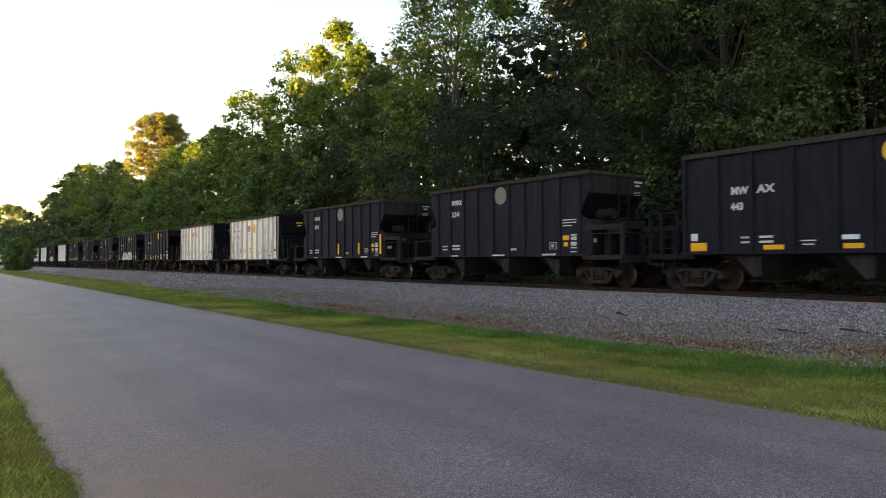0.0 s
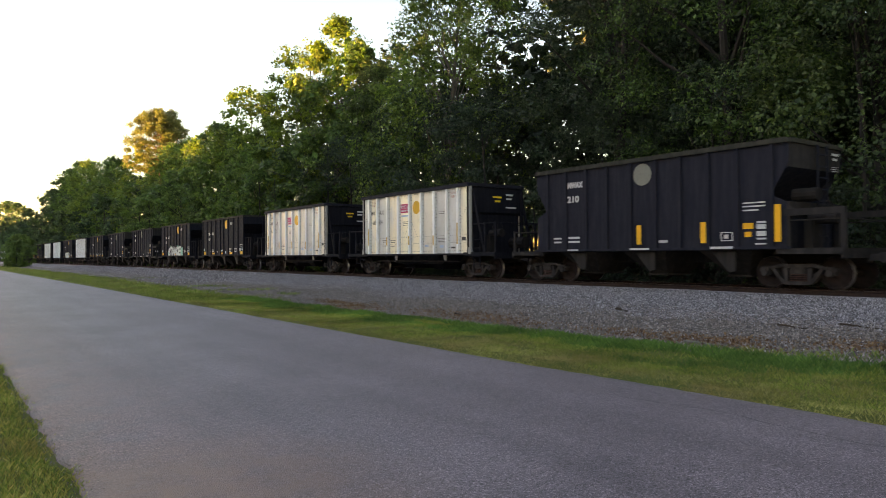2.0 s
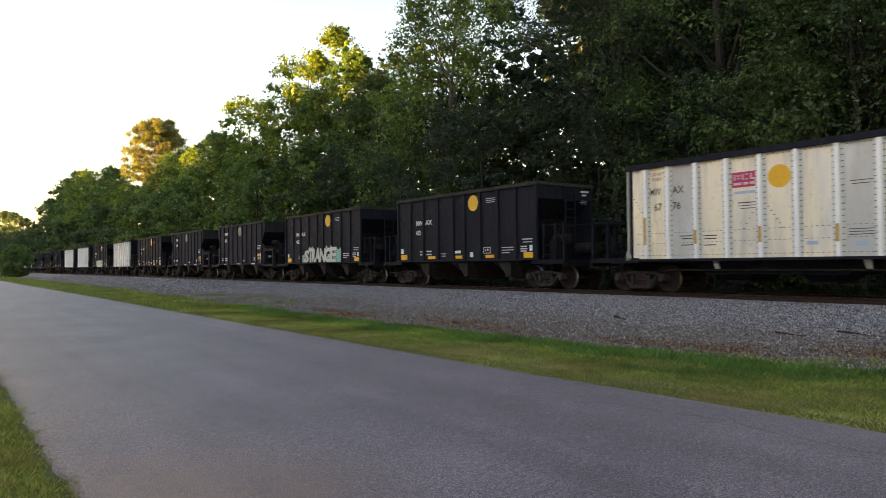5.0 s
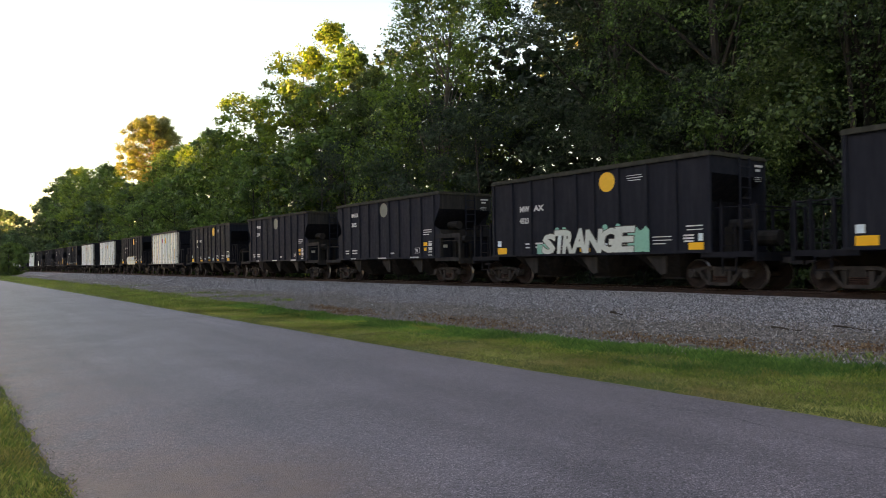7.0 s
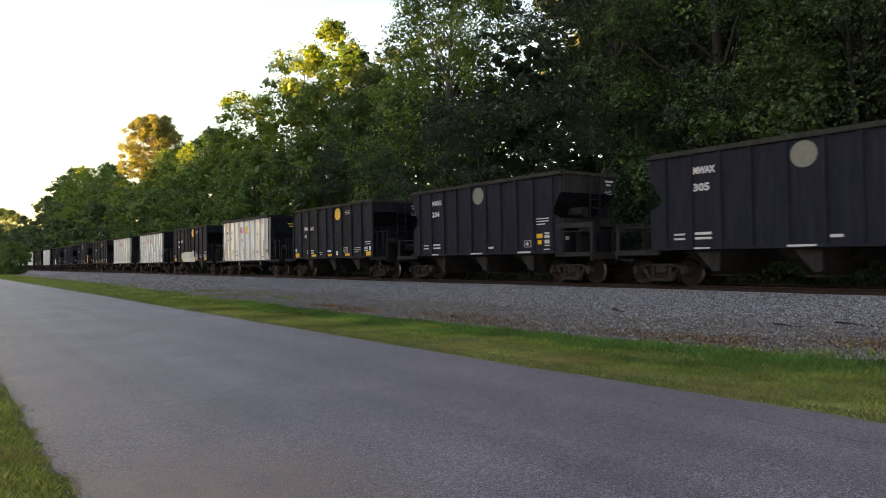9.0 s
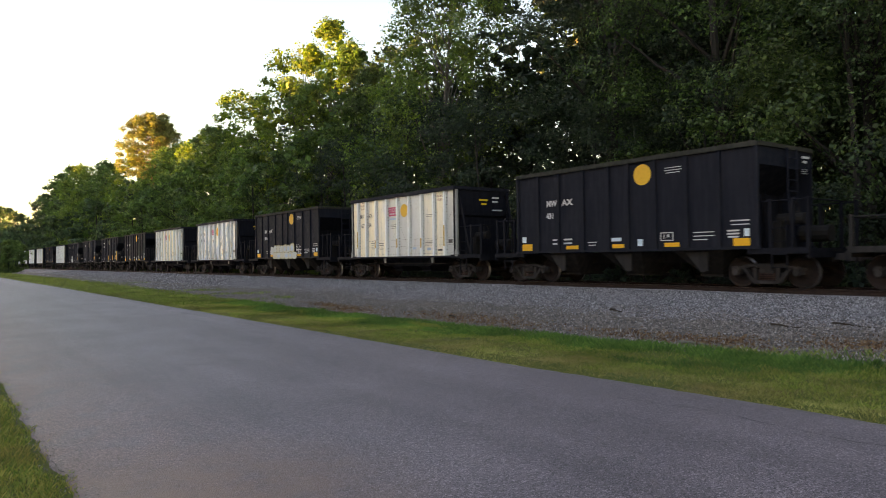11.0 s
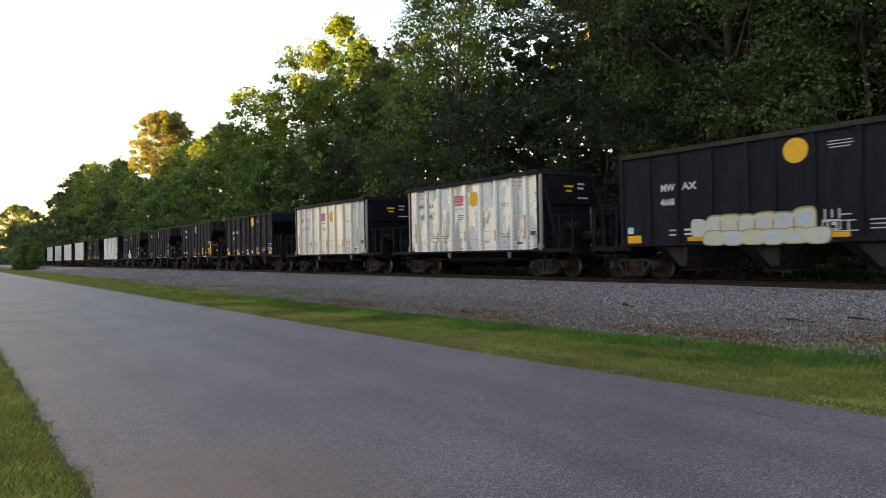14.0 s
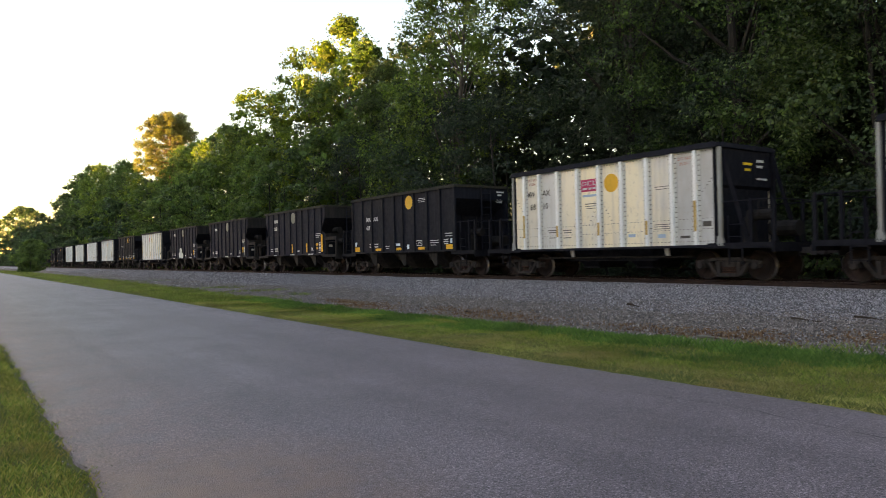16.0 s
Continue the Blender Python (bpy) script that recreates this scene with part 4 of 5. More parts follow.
def side_frame_mesh():
    """The cast side frame of a three-piece truck: arch, lower chord, two windows, spring group and bearing boxes."""
    bm = bmesh.new()
    y0, y1 = -0.09, 0.09
    top = [(-1.05, 0.58), (-0.62, 0.65), (-0.5, 0.7), (0.5, 0.7), (0.62, 0.65), (1.05, 0.58), (1.05, 0.5), (0.68, 0.56), (0.45, 0.61), (-0.45, 0.61), (-0.68, 0.56), (-1.05, 0.5)]
    prism(bm, top, y0, y1)
    for s in (-1, 1):
        prism(bm, [(s * 0.74, 0.58), (s * 0.62, 0.58), (s * 0.3, 0.16), (s * 0.42, 0.16)], y0, y1)
        prism(bm, [(s * 0.4, 0.58), (s * 0.27, 0.58), (s * 0.27, 0.2), (s * 0.37, 0.2)], y0 + 0.02, y1 - 0.02)
        box(bm, s * 0.889 - 0.12, s * 0.889 + 0.12, y0 - 0.03, y1, 0.39, 0.57)
        tube(bm, (s * 0.889, y0 - 0.1, 0.457), (s * 0.889, y0, 0.457), 0.095, 0.115, 12)
    prism(bm, [(-0.44, 0.22), (0.44, 0.22), (0.34, 0.13), (-0.34, 0.13)], y0 - 0.02, y1 + 0.02)
    for s in (-1, 1):
        # bearing adapter and the brake beam's end
        box(bm, s * 0.889 - 0.1, s * 0.889 + 0.1, y0 - 0.06, y0, 0.5, 0.62)
        box(bm, s * 0.5 - 0.03, s * 0.5 + 0.03, y0 - 0.05, y0, 0.36, 0.44)
    box(bm, -0.22, 0.22, y0 + 0.03, y1 - 0.01, 0.45, 0.55)
    return bm


def spring_mesh():
    """The nest of coil springs in a side frame's window."""
    bm = bmesh.new()
    for x in (-0.18, -0.06, 0.06, 0.18):
        for k in range(4):
            tube(bm, (x, 0, 0.225 + 0.055 * k), (x, 0, 0.255 + 0.055 * k), 0.055, n=8)
    return bm


def add_truck(car, x):
    bm = bmesh.new()
    box(bm, -0.2, 0.2, -1.05, 1.05, 0.42, 0.66)
    tube(bm, (0, 0, 0.66), (0, 0, 0.8), 0.2, n=12)
    for s in (-1, 1):
        box(bm, s * 0.38 - 0.05, s * 0.38 + 0.05, -0.75, 0.75, 0.34, 0.46)
    truck = part("truck", done(bm), TRUCK, car, "cast steel truck with rusty brake dust", (x, 0, 0))
    for s in (-1, 1):
        part("side_frame", shared("side_frame", side_frame_mesh), TRUCK, truck, "", (0, s * 1.0, 0)).rotation_euler = (0, 0, 0 if s < 0 else math.pi)
        part("spring_group", shared("springs", spring_mesh), SPRING, truck, "rust-brown coil springs", (0, s * 1.0, 0))["kind"] = "stuff"
    for s in (-1, 1):
        me = shared("wheelset", wheelset_mesh)
        if len(me.materials) == 0:
            me.materials.append(WHEEL)
            me.materials.append(TREAD)
        w = part("wheelset", me, None, truck, "rust-brown steel wheels with bright treads", (s * 0.889, 0, 0.457))
    return truck


def coupler(car, s):
    bm = bmesh.new()
    box(bm, 0.0, 0.42, -0.09, 0.09, -0.09, 0.09)
    prism(bm, [(0.42, -0.14), (0.6, -0.14), (0.62, 0.0), (0.6, 0.14), (0.42, 0.14)], -0.15, 0.02)
    box(bm, 0.5, 0.66, 0.05, 0.16, -0.13, 0.13)
    ob = part("coupler", done(bm), TRUCK, car, "", (s * 6.14, 0, 0.88))
    ob.rotation_euler = (0, 0, 0 if s > 0 else math.pi)


def plate(car, name, a, b, half, mat, thick=0.05, label=""):
    """A flat plate across the car, from point a to point b in x, z."""
    (x0, z0), (x1, z1) = a, b
    n = Vector((z1 - z0, 0, x0 - x1)).normalized() * thick
    bm = prism(bmesh.new(), [(x0, z0), (x1, z1), (x1 + n.x, z1 + n.z), (x0 + n.x, z0 + n.z)], -half, half)
    return part(name, done(bm), mat, car, label)


def common(car, half_len, truck_x, frame_mat, post_z, cage):
    """What all the hopper cars share: centre sill, platforms, cages, trucks, couplers, brake gear."""
    part("center_sill", box(box(bmesh.new(), -6.25, 6.25, -0.2, 0.2, 0.72, 1.06), -6.3, 6.3, -0.26, 0.26, 1.02, 1.07), UNDER, car)
    for s in (-1, 1):
        bm = bmesh.new()
        x0, x1 = sorted((s * (half_len - 0.35), s * 6.28))
        box(bm, x0, x1, -1.5, 1.5, 1.05, 1.1)
        e0, e1 = sorted((s * 6.2, s * 6.3))
        box(bm, e0, e1, -1.55, 1.55, 0.86, 1.12)
        for t in (-1, 1):
            y0, y1 = sorted((t * 1.5, t * 1.58))
            box(bm, x0, x1, y0, y1, 0.98, 1.14)
        part("end_platform", done(bm), frame_mat, car)
        # cage of posts and rails over the platform
        for px in cage:
            for t in (-1, 1):
                part("post", shared("cage_post%.2f" % post_z, lambda: box(bmesh.new(), -0.045, 0.045, -0.04, 0.04, 1.1, post_z)), frame_mat, car, "", (s * px, t * 1.46, 0))
        for z in (post_z - 0.06,):
            for t in (-1, 1):
                bm = tube(bmesh.new(), (s * (half_len - 0.1), t * 1.46, z), (s * 6.2, t * 1.46, z), 0.02, n=6)
                part("handrail", done(bm), frame_mat, car)
        part("end_rail", done(tube(bmesh.new(), (s * 6.2, -1.46, post_z - 0.06), (s * 6.2, 1.46, post_z - 0.06), 0.02, n=6)), frame_mat, car)
        # ladder on the road side by the end corner
        bm = bmesh.new() if post_z > 2 else None
        lx = s * (half_len + 0.55)
        for d in (-0.21, 0.21) if bm else ():
            box(bm, lx + d - 0.015, lx + d + 0.015, -1.57, -1.53, 0.5, 1.95)
        for k in range(4):
            z = 0.6 + k * 0.36
            if bm and z < 2.0:
                box(bm, lx - 0.21, lx + 0.21, -1.575, -1.545, z - 0.012, z + 0.012)
        if bm:
            part("ladder", done(bm), frame_mat, car)
        coupler(car, s)
        add_truck(car, s * truck_x)
    # brake wheel and cylinder at one end
    bm = bmesh.new()
    for k in range(16):
        a, b = 2 * math.pi * k / 16, 2 * math.pi * (k + 1) / 16
        tube(bm, (0, 0.28 * math.cos(a), 0.28 * math.sin(a)), (0, 0.28 * math.cos(b), 0.28 * math.sin(b)), 0.016, n=5, caps=False)
    for k in range(4):
        a = math.pi * k / 2
        tube(bm, (0, 0, 0), (0, 0.28 * math.cos(a), 0.28 * math.sin(a)), 0.013, n=5)
    part("brake_wheel", done(bm), UNDER, car, "", (5.5, -0.7, 2.15))
    part("brake_cylinder", done(tube(box(bmesh.new(), 4.95, 5.2, -0.9, -0.55, 1.1, 1.9), (5.05, -0.7, 1.95), (5.8, -0.7, 1.95), 0.17, n=12)), UNDER, car)
    part("air_reservoir", done(tube(bmesh.new(), (5.1, 0.5, 1.55), (5.95, 0.5, 1.55), 0.25, n=12) if post_z > 2 else tube(bmesh.new(), (4.62, -0.75, 2.62), (5.3, -0.75, 2.62), 0.19, n=12)), UNDER, car)


def chutes(car, xs, z_low, width, mat):
    """Discharge hoppers under the floor: tapered tubs with a gate each."""
    for x in xs:
        bm = bmesh.new()
        up, lo = 0.85, 0.32
        a = [bm.verts.new((x + dx * up, dy * 1.45, 1.1)) for dx, dy in ((-1, -1), (1, -1), (1, 1), (-1, 1))]
        b = [bm.verts.new((x + dx * lo, dy * width, z_low)) for dx, dy in ((-1, -1), (1, -1), (1, 1), (-1, 1))]
        bm.faces.new(b)
        for i in range(4):
            j = (i + 1) % 4
            bm.faces.new((a[i], a[j], b[j], b[i]))
        box(bm, x - lo - 0.06, x + lo + 0.06, -width - 0.05, width + 0.05, z_low - 0.06, z_low)
        part("hopper_chute", done(bm), mat, car)


def gusset(car, x, s, mat):
    """A triangular brace that hangs from the side sill to the hopper gate."""
    bm = prism(bmesh.new(), [(x - 0.5, 1.1), (x + 0.38, 1.1), (x + 0.36, 0.42), (x + 0.16, 0.38)], -0.03, 0.03)
    part("gusset", done(bm), mat, car, "", (0, s * 1.38, 0))


def dark_car(kind):
    """A black steel hopper: 'taper' has side sheets cut away at the ends and a faded disc, 'straight' has square sides and a yellow disc."""
    taper = kind == "taper"
    car = new("hopper_car")
    L = 4.87 if taper else 4.92
    paint = GREY_BLACK if taper else BLACK
    if taper:
        half = [(L, 4.0), (L, 3.42), (4.36, 2.56), (4.8, 2.34), (4.8, 1.1)]
        ribs = [-4.27, -3.34, -2.38, -1.43, -0.41, 0.57, 1.48, 2.45, 3.38, 4.4]
    else:
        half = [(L, 4.0), (L, 1.1)]
        ribs = [-3.77, -2.71, -1.53, -0.39, 0.42, 1.49, 2.63, 3.72]
    outline = half + [(-x, z) for x, z in half[::-1]]
    for s in (-1, 1):
        y0, y1 = sorted((s * 1.5, s * 1.53))
        part("side_sheet", done(prism(bmesh.new(), outline, y0, y1)), paint, car)
        for x in ribs:
            bm = prism(bmesh.new(), [(-0.055, 1.12), (0.055, 1.12), (0.055, 3.97), (-0.055, 3.97)], -0.035, 0.035)
            me = shared("rib_" + kind, lambda b=bm: b)
            part("side_post", me, paint, car, "", (x, s * 1.565, 0))
        if not taper:
            for x in (-L + 0.05, L - 0.05):
                part("corner_post", shared("corner", lambda: box(bmesh.new(), -0.05, 0.05, -0.035, 0.035, 1.1, 4.0)), paint, car, "", (x, s * 1.565, 0))
        y0, y1 = sorted((s * 1.47, s * 1.62))
        part("top_chord", done(prism(bmesh.new(), [(-L - 0.03, 3.96), (L + 0.03, 3.96), (L + 0.03, 4.06), (L - 0.05, 4.1), (-L + 0.05, 4.1), (-L - 0.03, 4.06)], y0, y1)), CHORD, car, "olive-grey top chord")
        part("side_sill", done(box(bmesh.new(), -L - 0.05, L + 0.05, y0, y1, 1.05, 1.12)), paint, car)
        for x in (-2.9, 0.05, 2.85):
            gusset(car, x, s, DUSTY_LIT)
    for s in (-1, 1):
        e = s * (L - 0.02)
        x0, x1 = sorted((e, e - s * 0.05))
        low = 3.3 if taper else 3.45
        part("end_sheet", done(box(bmesh.new(), x0, x1, -1.5, 1.5, low, 4.0)), DUSTY_LIT if taper else paint, car)
        part("end_chord", done(box(bmesh.new(), *sorted((e - s * 0.06, e + s * 0.07)), -1.47, 1.47, 3.97, 4.09)), CHORD, car, "olive-grey end chord")
        plate(car, "slope_sheet", (e, low), (s * 2.0, 1.25), 1.5, paint)
        # bulkhead over the bolster with its openings
        bx = s * 4.45
        steel = DUSTY_LIT if taper else BLACK_END

        def piece(name, x0, x1, y0, y1, z0, z1):
            part(name, done(box(bmesh.new(), *sorted((bx + s * x0, bx + s * x1)), y0, y1, z0, z1)), steel, car)

        if taper:
            # heavy frame across the end: beam, posts, side beams with their legs
            piece("end_beam", 0.3, 0.42, -1.5, 1.5, 2.12, 2.42)
            for y in (-1.5, -0.28, 0.2, 1.36):
                piece("end_post", 0.3, 0.42, y, y + 0.14, 1.1, 2.12)
            for t in (-1, 1) if s > 0 else ():
                y0, y1 = sorted((t * 1.42, t * 1.53))
                piece("side_beam", 0.02, 1.86, y0, y1, 2.02, 2.2)
                piece("beam_leg", 1.74, 1.86, y0, y1, 1.1, 2.02)
                part("corner_gusset", done(prism(bmesh.new(), [(bx + s * 0.02, 2.2), (bx + s * 0.02, 2.56), (bx + s * 0.55, 2.2)], y0 + 0.02, y1 - 0.02)), steel, car)
            part("end_panel", done(box(bmesh.new(), *sorted((bx + s * 0.16, bx + s * 0.2)), -1.45, 1.45, 1.1, 2.4)), BLACK, car, "dark recessed end panel")
            part("end_tag", box(bmesh.new(), *sorted((bx + s * 0.2, bx + s * 0.205)), -1.2, -0.95, 1.6, 1.74), WHITE, car, "small white tag")
        else:
            for y in (-1.5, -0.5, 0.42, 1.42):
                piece("end_post", -0.5, -0.42, y, y + 0.08, 1.1, 2.9)
            piece("end_panel", -0.52, -0.5, -1.45, 1.45, 1.1, 2.8)
        # ladder up the end sheet and its bars of small writing
        bm = bmesh.new()
        lx = e + s * 0.1
        for y in (-0.1, 0.45):
            box(bm, *sorted((lx, lx + s * 0.04)), y - 0.025, y + 0.025, 1.1, 4.0)
        for k in range(8):
            box(bm, *sorted((lx, lx + s * 0.04)), -0.1, 0.45, 1.4 + 0.33 * k, 1.435 + 0.33 * k)
        part("end_ladder", done(bm), GREY_BLACK, car)
    bm = bmesh.new()
    ex = L + 0.034
    for y0, y1, z0, z1 in ((0.85, 1.3, 3.76, 3.83), (0.9, 1.15, 3.62, 3.69), (0.85, 1.2, 3.22, 3.235), (0.8, 1.18, 3.16, 3.175), (0.85, 1.2, 3.1, 3.115)):
        if z1 < 3.4:
            box(bm, ex + 0.02, ex + 0.026, y0, y1, z0 + 0.2, z1 + 0.2)
        else:
            box(bm, ex + 0.02, ex + 0.026, y0, y1, z0, z1)
    part("end_stencil", done(bm), WHITE, car)["kind"] = "stuff"
    common(car, L, 4.84, DUSTY_LIT if taper else BLACK_END, 1.95 if taper else 2.5, (6.22,) if taper else (5.2, 5.8, 6.22))
    chutes(car, (-2.9, 0.0, 2.9), 0.36, 0.62, UNDER)
    y = -1.534
    if taper:
        disc("emblem", 0.05, 3.54, 0.36, y, SUN_FADED, car, "faded pale grey disc")
        bars("stencil", [(-3.98, -3.6, 1.5, 1.56), (-3.98, -3.6, 1.36, 1.42), (-3.25, -2.7, 1.5, 1.58), (-3.25, -2.7, 1.36, 1.43), (3.53, 4.2, 2.35, 2.39), (3.53, 4.2, 2.25, 2.29), (3.53, 4.0, 2.14, 2.18), (3.95, 4.22, 1.78, 1.84), (3.95, 4.22, 1.62, 1.75), (3.95, 4.22, 1.42, 1.56), (3.95, 4.22, 1.32, 1.37), (3.9, 4.22, 1.18, 1.22), (0.68, 1.0, 1.29, 1.37), (2.84, 3.22, 1.54, 1.56), (2.84, 3.22, 1.3, 1.32), (2.84, 2.87, 1.32, 1.54), (3.19, 3.22, 1.32, 1.54), (2.94, 3.08, 1.37, 1.49)], WHITE, car, y, "small white stencils")
        bars("warning_tag", [(3.54, 3.85, 1.63, 1.8), (3.59, 3.79, 1.4, 1.55)], ORANGE, car, y, "yellow tags")
        bars("sill_stencil", [(-3.23, -2.7, 1.07, 1.12), (-0.4, 0.37, 1.07, 1.13), (2.55, 3.27, 1.07, 1.14)], WHITE, car, -1.626, "white bars of writing on the sill")
    else:
        disc("emblem", 1.0, 3.54, 0.34, y, SUN_YELLOW, car, "round golden yellow disc")
        bars("stencil", [(1.86, 2.45, 3.64, 3.665), (1.84, 2.47, 3.56, 3.585), (1.9, 2.4, 3.48, 3.505), (-3.05, -2.8, 1.5, 1.55), (-3.05, -2.8, 1.36, 1.41), (-2.5, -2.1, 1.5, 1.56), (-2.5, -2.1, 1.36, 1.42), (-1.35, -0.95, 1.38, 1.41), (-1.3, -1.0, 1.28, 1.31), (2.83, 3.53, 1.57, 1.6), (2.83, 3.53, 1.46, 1.49), (2.83, 3.3, 1.35, 1.38), (4.05, 4.62, 1.86, 1.9), (4.08, 4.62, 1.75, 1.78), (3.94, 4.32, 1.57, 1.62), (3.94, 4.32, 1.48, 1.53), (3.96, 4.3, 1.39, 1.44)], WHITE, car, y, "small white stencils")
        bars("stencil_box", [(1.66, 2.13, 1.6, 1.63), (1.66, 2.13, 1.36, 1.39), (1.66, 1.69, 1.39, 1.6), (2.1, 2.13, 1.39, 1.6), (1.78, 1.82, 1.43, 1.56), (1.9, 1.99, 1.47, 1.56)], WHITE, car, y - 0.004, "white outlined service box")
        bars("white_tag", [(-4.67, -4.45, 1.46, 1.68), (4.47, 4.63, 1.42, 1.64), (-0.3, 0.12, 1.4, 1.52), (0.78, 0.98, 1.22, 1.44)], BLUE_WHITE, car, y - 0.008, "pale blue-white tags")
        bars("reflector", [(-4.68, -4.14, 1.15, 1.4), (4.13, 4.64, 1.15, 1.37), (-2.38, -1.8, 1.17, 1.3), (-0.27, 0.22, 1.17, 1.3), (1.8, 2.35, 1.17, 1.3)], ORANGE, car, y - 0.004, "orange-yellow reflective patches")
    raised(car, 0.07)
    return car


def raised(car, dz):
    """Lifts the body, not the running gear."""
    for o in car.children:
        if o.name.split(".")[0] in ("side_sheet", "side_post", "corner_post", "top_chord", "side_sill", "gusset", "end_sheet", "end_chord", "slope_sheet", "end_ladder", "end_stencil", "emblem", "stencil", "stencil_box", "sill_stencil", "white_tag", "warning_tag", "reflector"):
            o.location.z += dz


def alu_car():
    """An aluminium-sided hopper with riveted posts, dark chord and black ends."""
    car = new("hopper_car")
    L = 4.56
    posts = [-3.89, -3.05, -2.06, -1.05, -0.03, 0.98, 2.03, 3.01, 3.85]
    for s in (-1, 1):
        y0, y1 = sorted((s * 1.5, s * 1.53))
        edges = [-L + 0.1] + posts + [L - 0.1]
        for a, b in zip(edges, edges[1:]):
            part("side_panel", done(box(bmesh.new(), a, b - 0.003, y0, y1, 1.1, 4.04)), ALU, car)
        for x in posts:
            part("side_post", shared("alu_post", lambda: prism(bmesh.new(), [(-0.055, 1.1), (0.055, 1.1), (0.055, 4.01), (-0.055, 4.01)], -0.055, 0.055)), ALU_POST, car, "", (x, s * 1.585, 0))
            part("post_flange", shared("alu_flange", lambda: box(bmesh.new(), -0.15, 0.15, -0.008, 0.008, 1.1, 4.01)), ALU_FLANGE, car, "dull grey riveted flange", (x, s * 1.538, 0))
            if s < 0:
                part("rivet_row", shared("rivets", lambda: [b for b in [bmesh.new()] if [box(b, q, q + 0.06, -0.008, 0.008, z, z + 0.028) for z in np.arange(1.2, 3.95, 0.155) for q in (0.08, -0.14)]][0]), RIVET, car, "", (x, s * 1.548, 0))["kind"] = "stuff"
        for x in (-L + 0.04, L - 0.04):
            part("corner_gap", shared("alu_seam", lambda: box(bmesh.new(), -0.04, 0.04, -0.02, 0.02, 1.1, 4.03)), BLACK_END, car, "dark seam at the corner", (x - math.copysign(0.04, x), s * 1.535, 0))
            part("corner_post", shared("alu_corner%d" % s, lambda: box(bmesh.new(), -0.05, 0.05, -0.05, 0.05, 1.12, 4.02)), ALU_CORNER if s < 0 else BLACK_END, car, "", (x + math.copysign(0.1, x), s * 1.5, 0))
            part("corner_foot", shared("alu_foot%d" % s, lambda: prism(bmesh.new(), [(-0.1, 1.06), (0.12, 1.06), (0.12, 1.2), (0.03, 1.36), (-0.07, 1.36)], -0.05, 0.05)), ALU_CORNER if s < 0 else BLACK_END, car, "worn corner casting", (x + math.copysign(0.1, x), s * 1.53, 0))
        bm = bmesh.new()
        for a, b in zip(edges, edges[1:]):
            for z in (1.9, 1.58, 1.2, 3.95) if s < 0 else (1.58,):
                for x in np.arange(a + 0.2, b - 0.12, 0.14):
                    box(bm, x, x + 0.05, *sorted((s * 1.53, s * 1.536)), z, z + 0.018)
        for x0, z0, x1, z1 in ((-4.36, 3.08, -4.02, 2.52), (-0.13, 2.66, -0.55, 1.93), (0.18, 2.52, 0.56, 1.92), (4.38, 3.1, 3.98, 2.64)):
            for q in np.linspace(0, 1, 6):
                x, z = x0 + (x1 - x0) * q, z0 + (z1 - z0) * q
                box(bm, x - 0.025, x + 0.025, *sorted((s * 1.53, s * 1.536)), z - 0.012, z + 0.012)
        part("rivet_line", done(bm), RIVET, car)["kind"] = "stuff"
        y0, y1 = sorted((s * 1.46, s * 1.66))
        part("top_chord", done(prism(bmesh.new(), [(-L - 0.06, 4.02), (L + 0.06, 4.02), (L + 0.06, 4.13), (L - 0.02, 4.18), (-L + 0.02, 4.18), (-L - 0.06, 4.13)], y0, y1)), BLACK, car, "dark top chord")
        part("side_sill", done(box(bmesh.new(), -L, L, *sorted((s * 1.44, s * 1.6)), 1.02, 1.1)), BLACK, car, "dark side sill")
        for x in (-1.55, 2.6):
            part("sill_bracket", done(prism(bmesh.new(), [(x - 0.06, 1.02), (x + 0.12, 1.02), (x + 0.14, 0.78), (x + 0.02, 0.78)], -0.03, 0.03)), ALU_CORNER, car, "dull grey bracket under the sill", (0, s * 1.42, 0))
    for s in (-1, 1):
        e = s * L
        part("end_sheet", done(box(bmesh.new(), *sorted((e, e - s * 0.05)), -1.5, 1.5, 2.9, 4.1)), BLACK_END, car)
        plate(car, "slope_sheet", (e, 2.9), (s * 2.3, 1.0), 1.5, BLACK_END)
        part("end_panel", done(box(bmesh.new(), *sorted((e - s * 0.1, e - s * 0.16)), -1.45, 1.45, 1.1, 2.9)), BLACK_END, car)
        part("end_chord", done(box(bmesh.new(), *sorted((e - s * 0.05, e + s * 0.08)), -1.46, 1.46, 4.03, 4.17)), BLACK, car, "dark end chord")
        for y in (-1.42, 1.36) if s > 0 else ():
            bm = prism(bmesh.new(), [(e + s * 0.02, 3.9), (e + s * 0.14, 3.9), (s * 5.5, 1.12), (s * 5.36, 1.12)], y, y + 0.06)
            part("end_brace", done(bm), BLACK_END, car)
    ex = L + 0.004
    bm = bmesh.new()
    for y0, y1, z0, z1 in ((0.2, 0.7, 3.56, 3.64), (0.3, 0.62, 3.38, 3.46)):
        box(bm, ex, ex + 0.006, y0 - 0.35, y1 - 0.35, z0, z1)
    part("end_marking", done(bm), YELLOW_TEXT, car, "yellow bars of writing")["kind"] = "stuff"
    bm = bmesh.new()
    for y0, y1, z0, z1 in ((0.72, 1.12, 3.68, 3.76), (0.72, 1.05, 3.5, 3.58), (0.7, 1.3, 3.12, 3.18)):
        box(bm, ex, ex + 0.006, y0 - 0.1, y1 - 0.1, z0, z1)
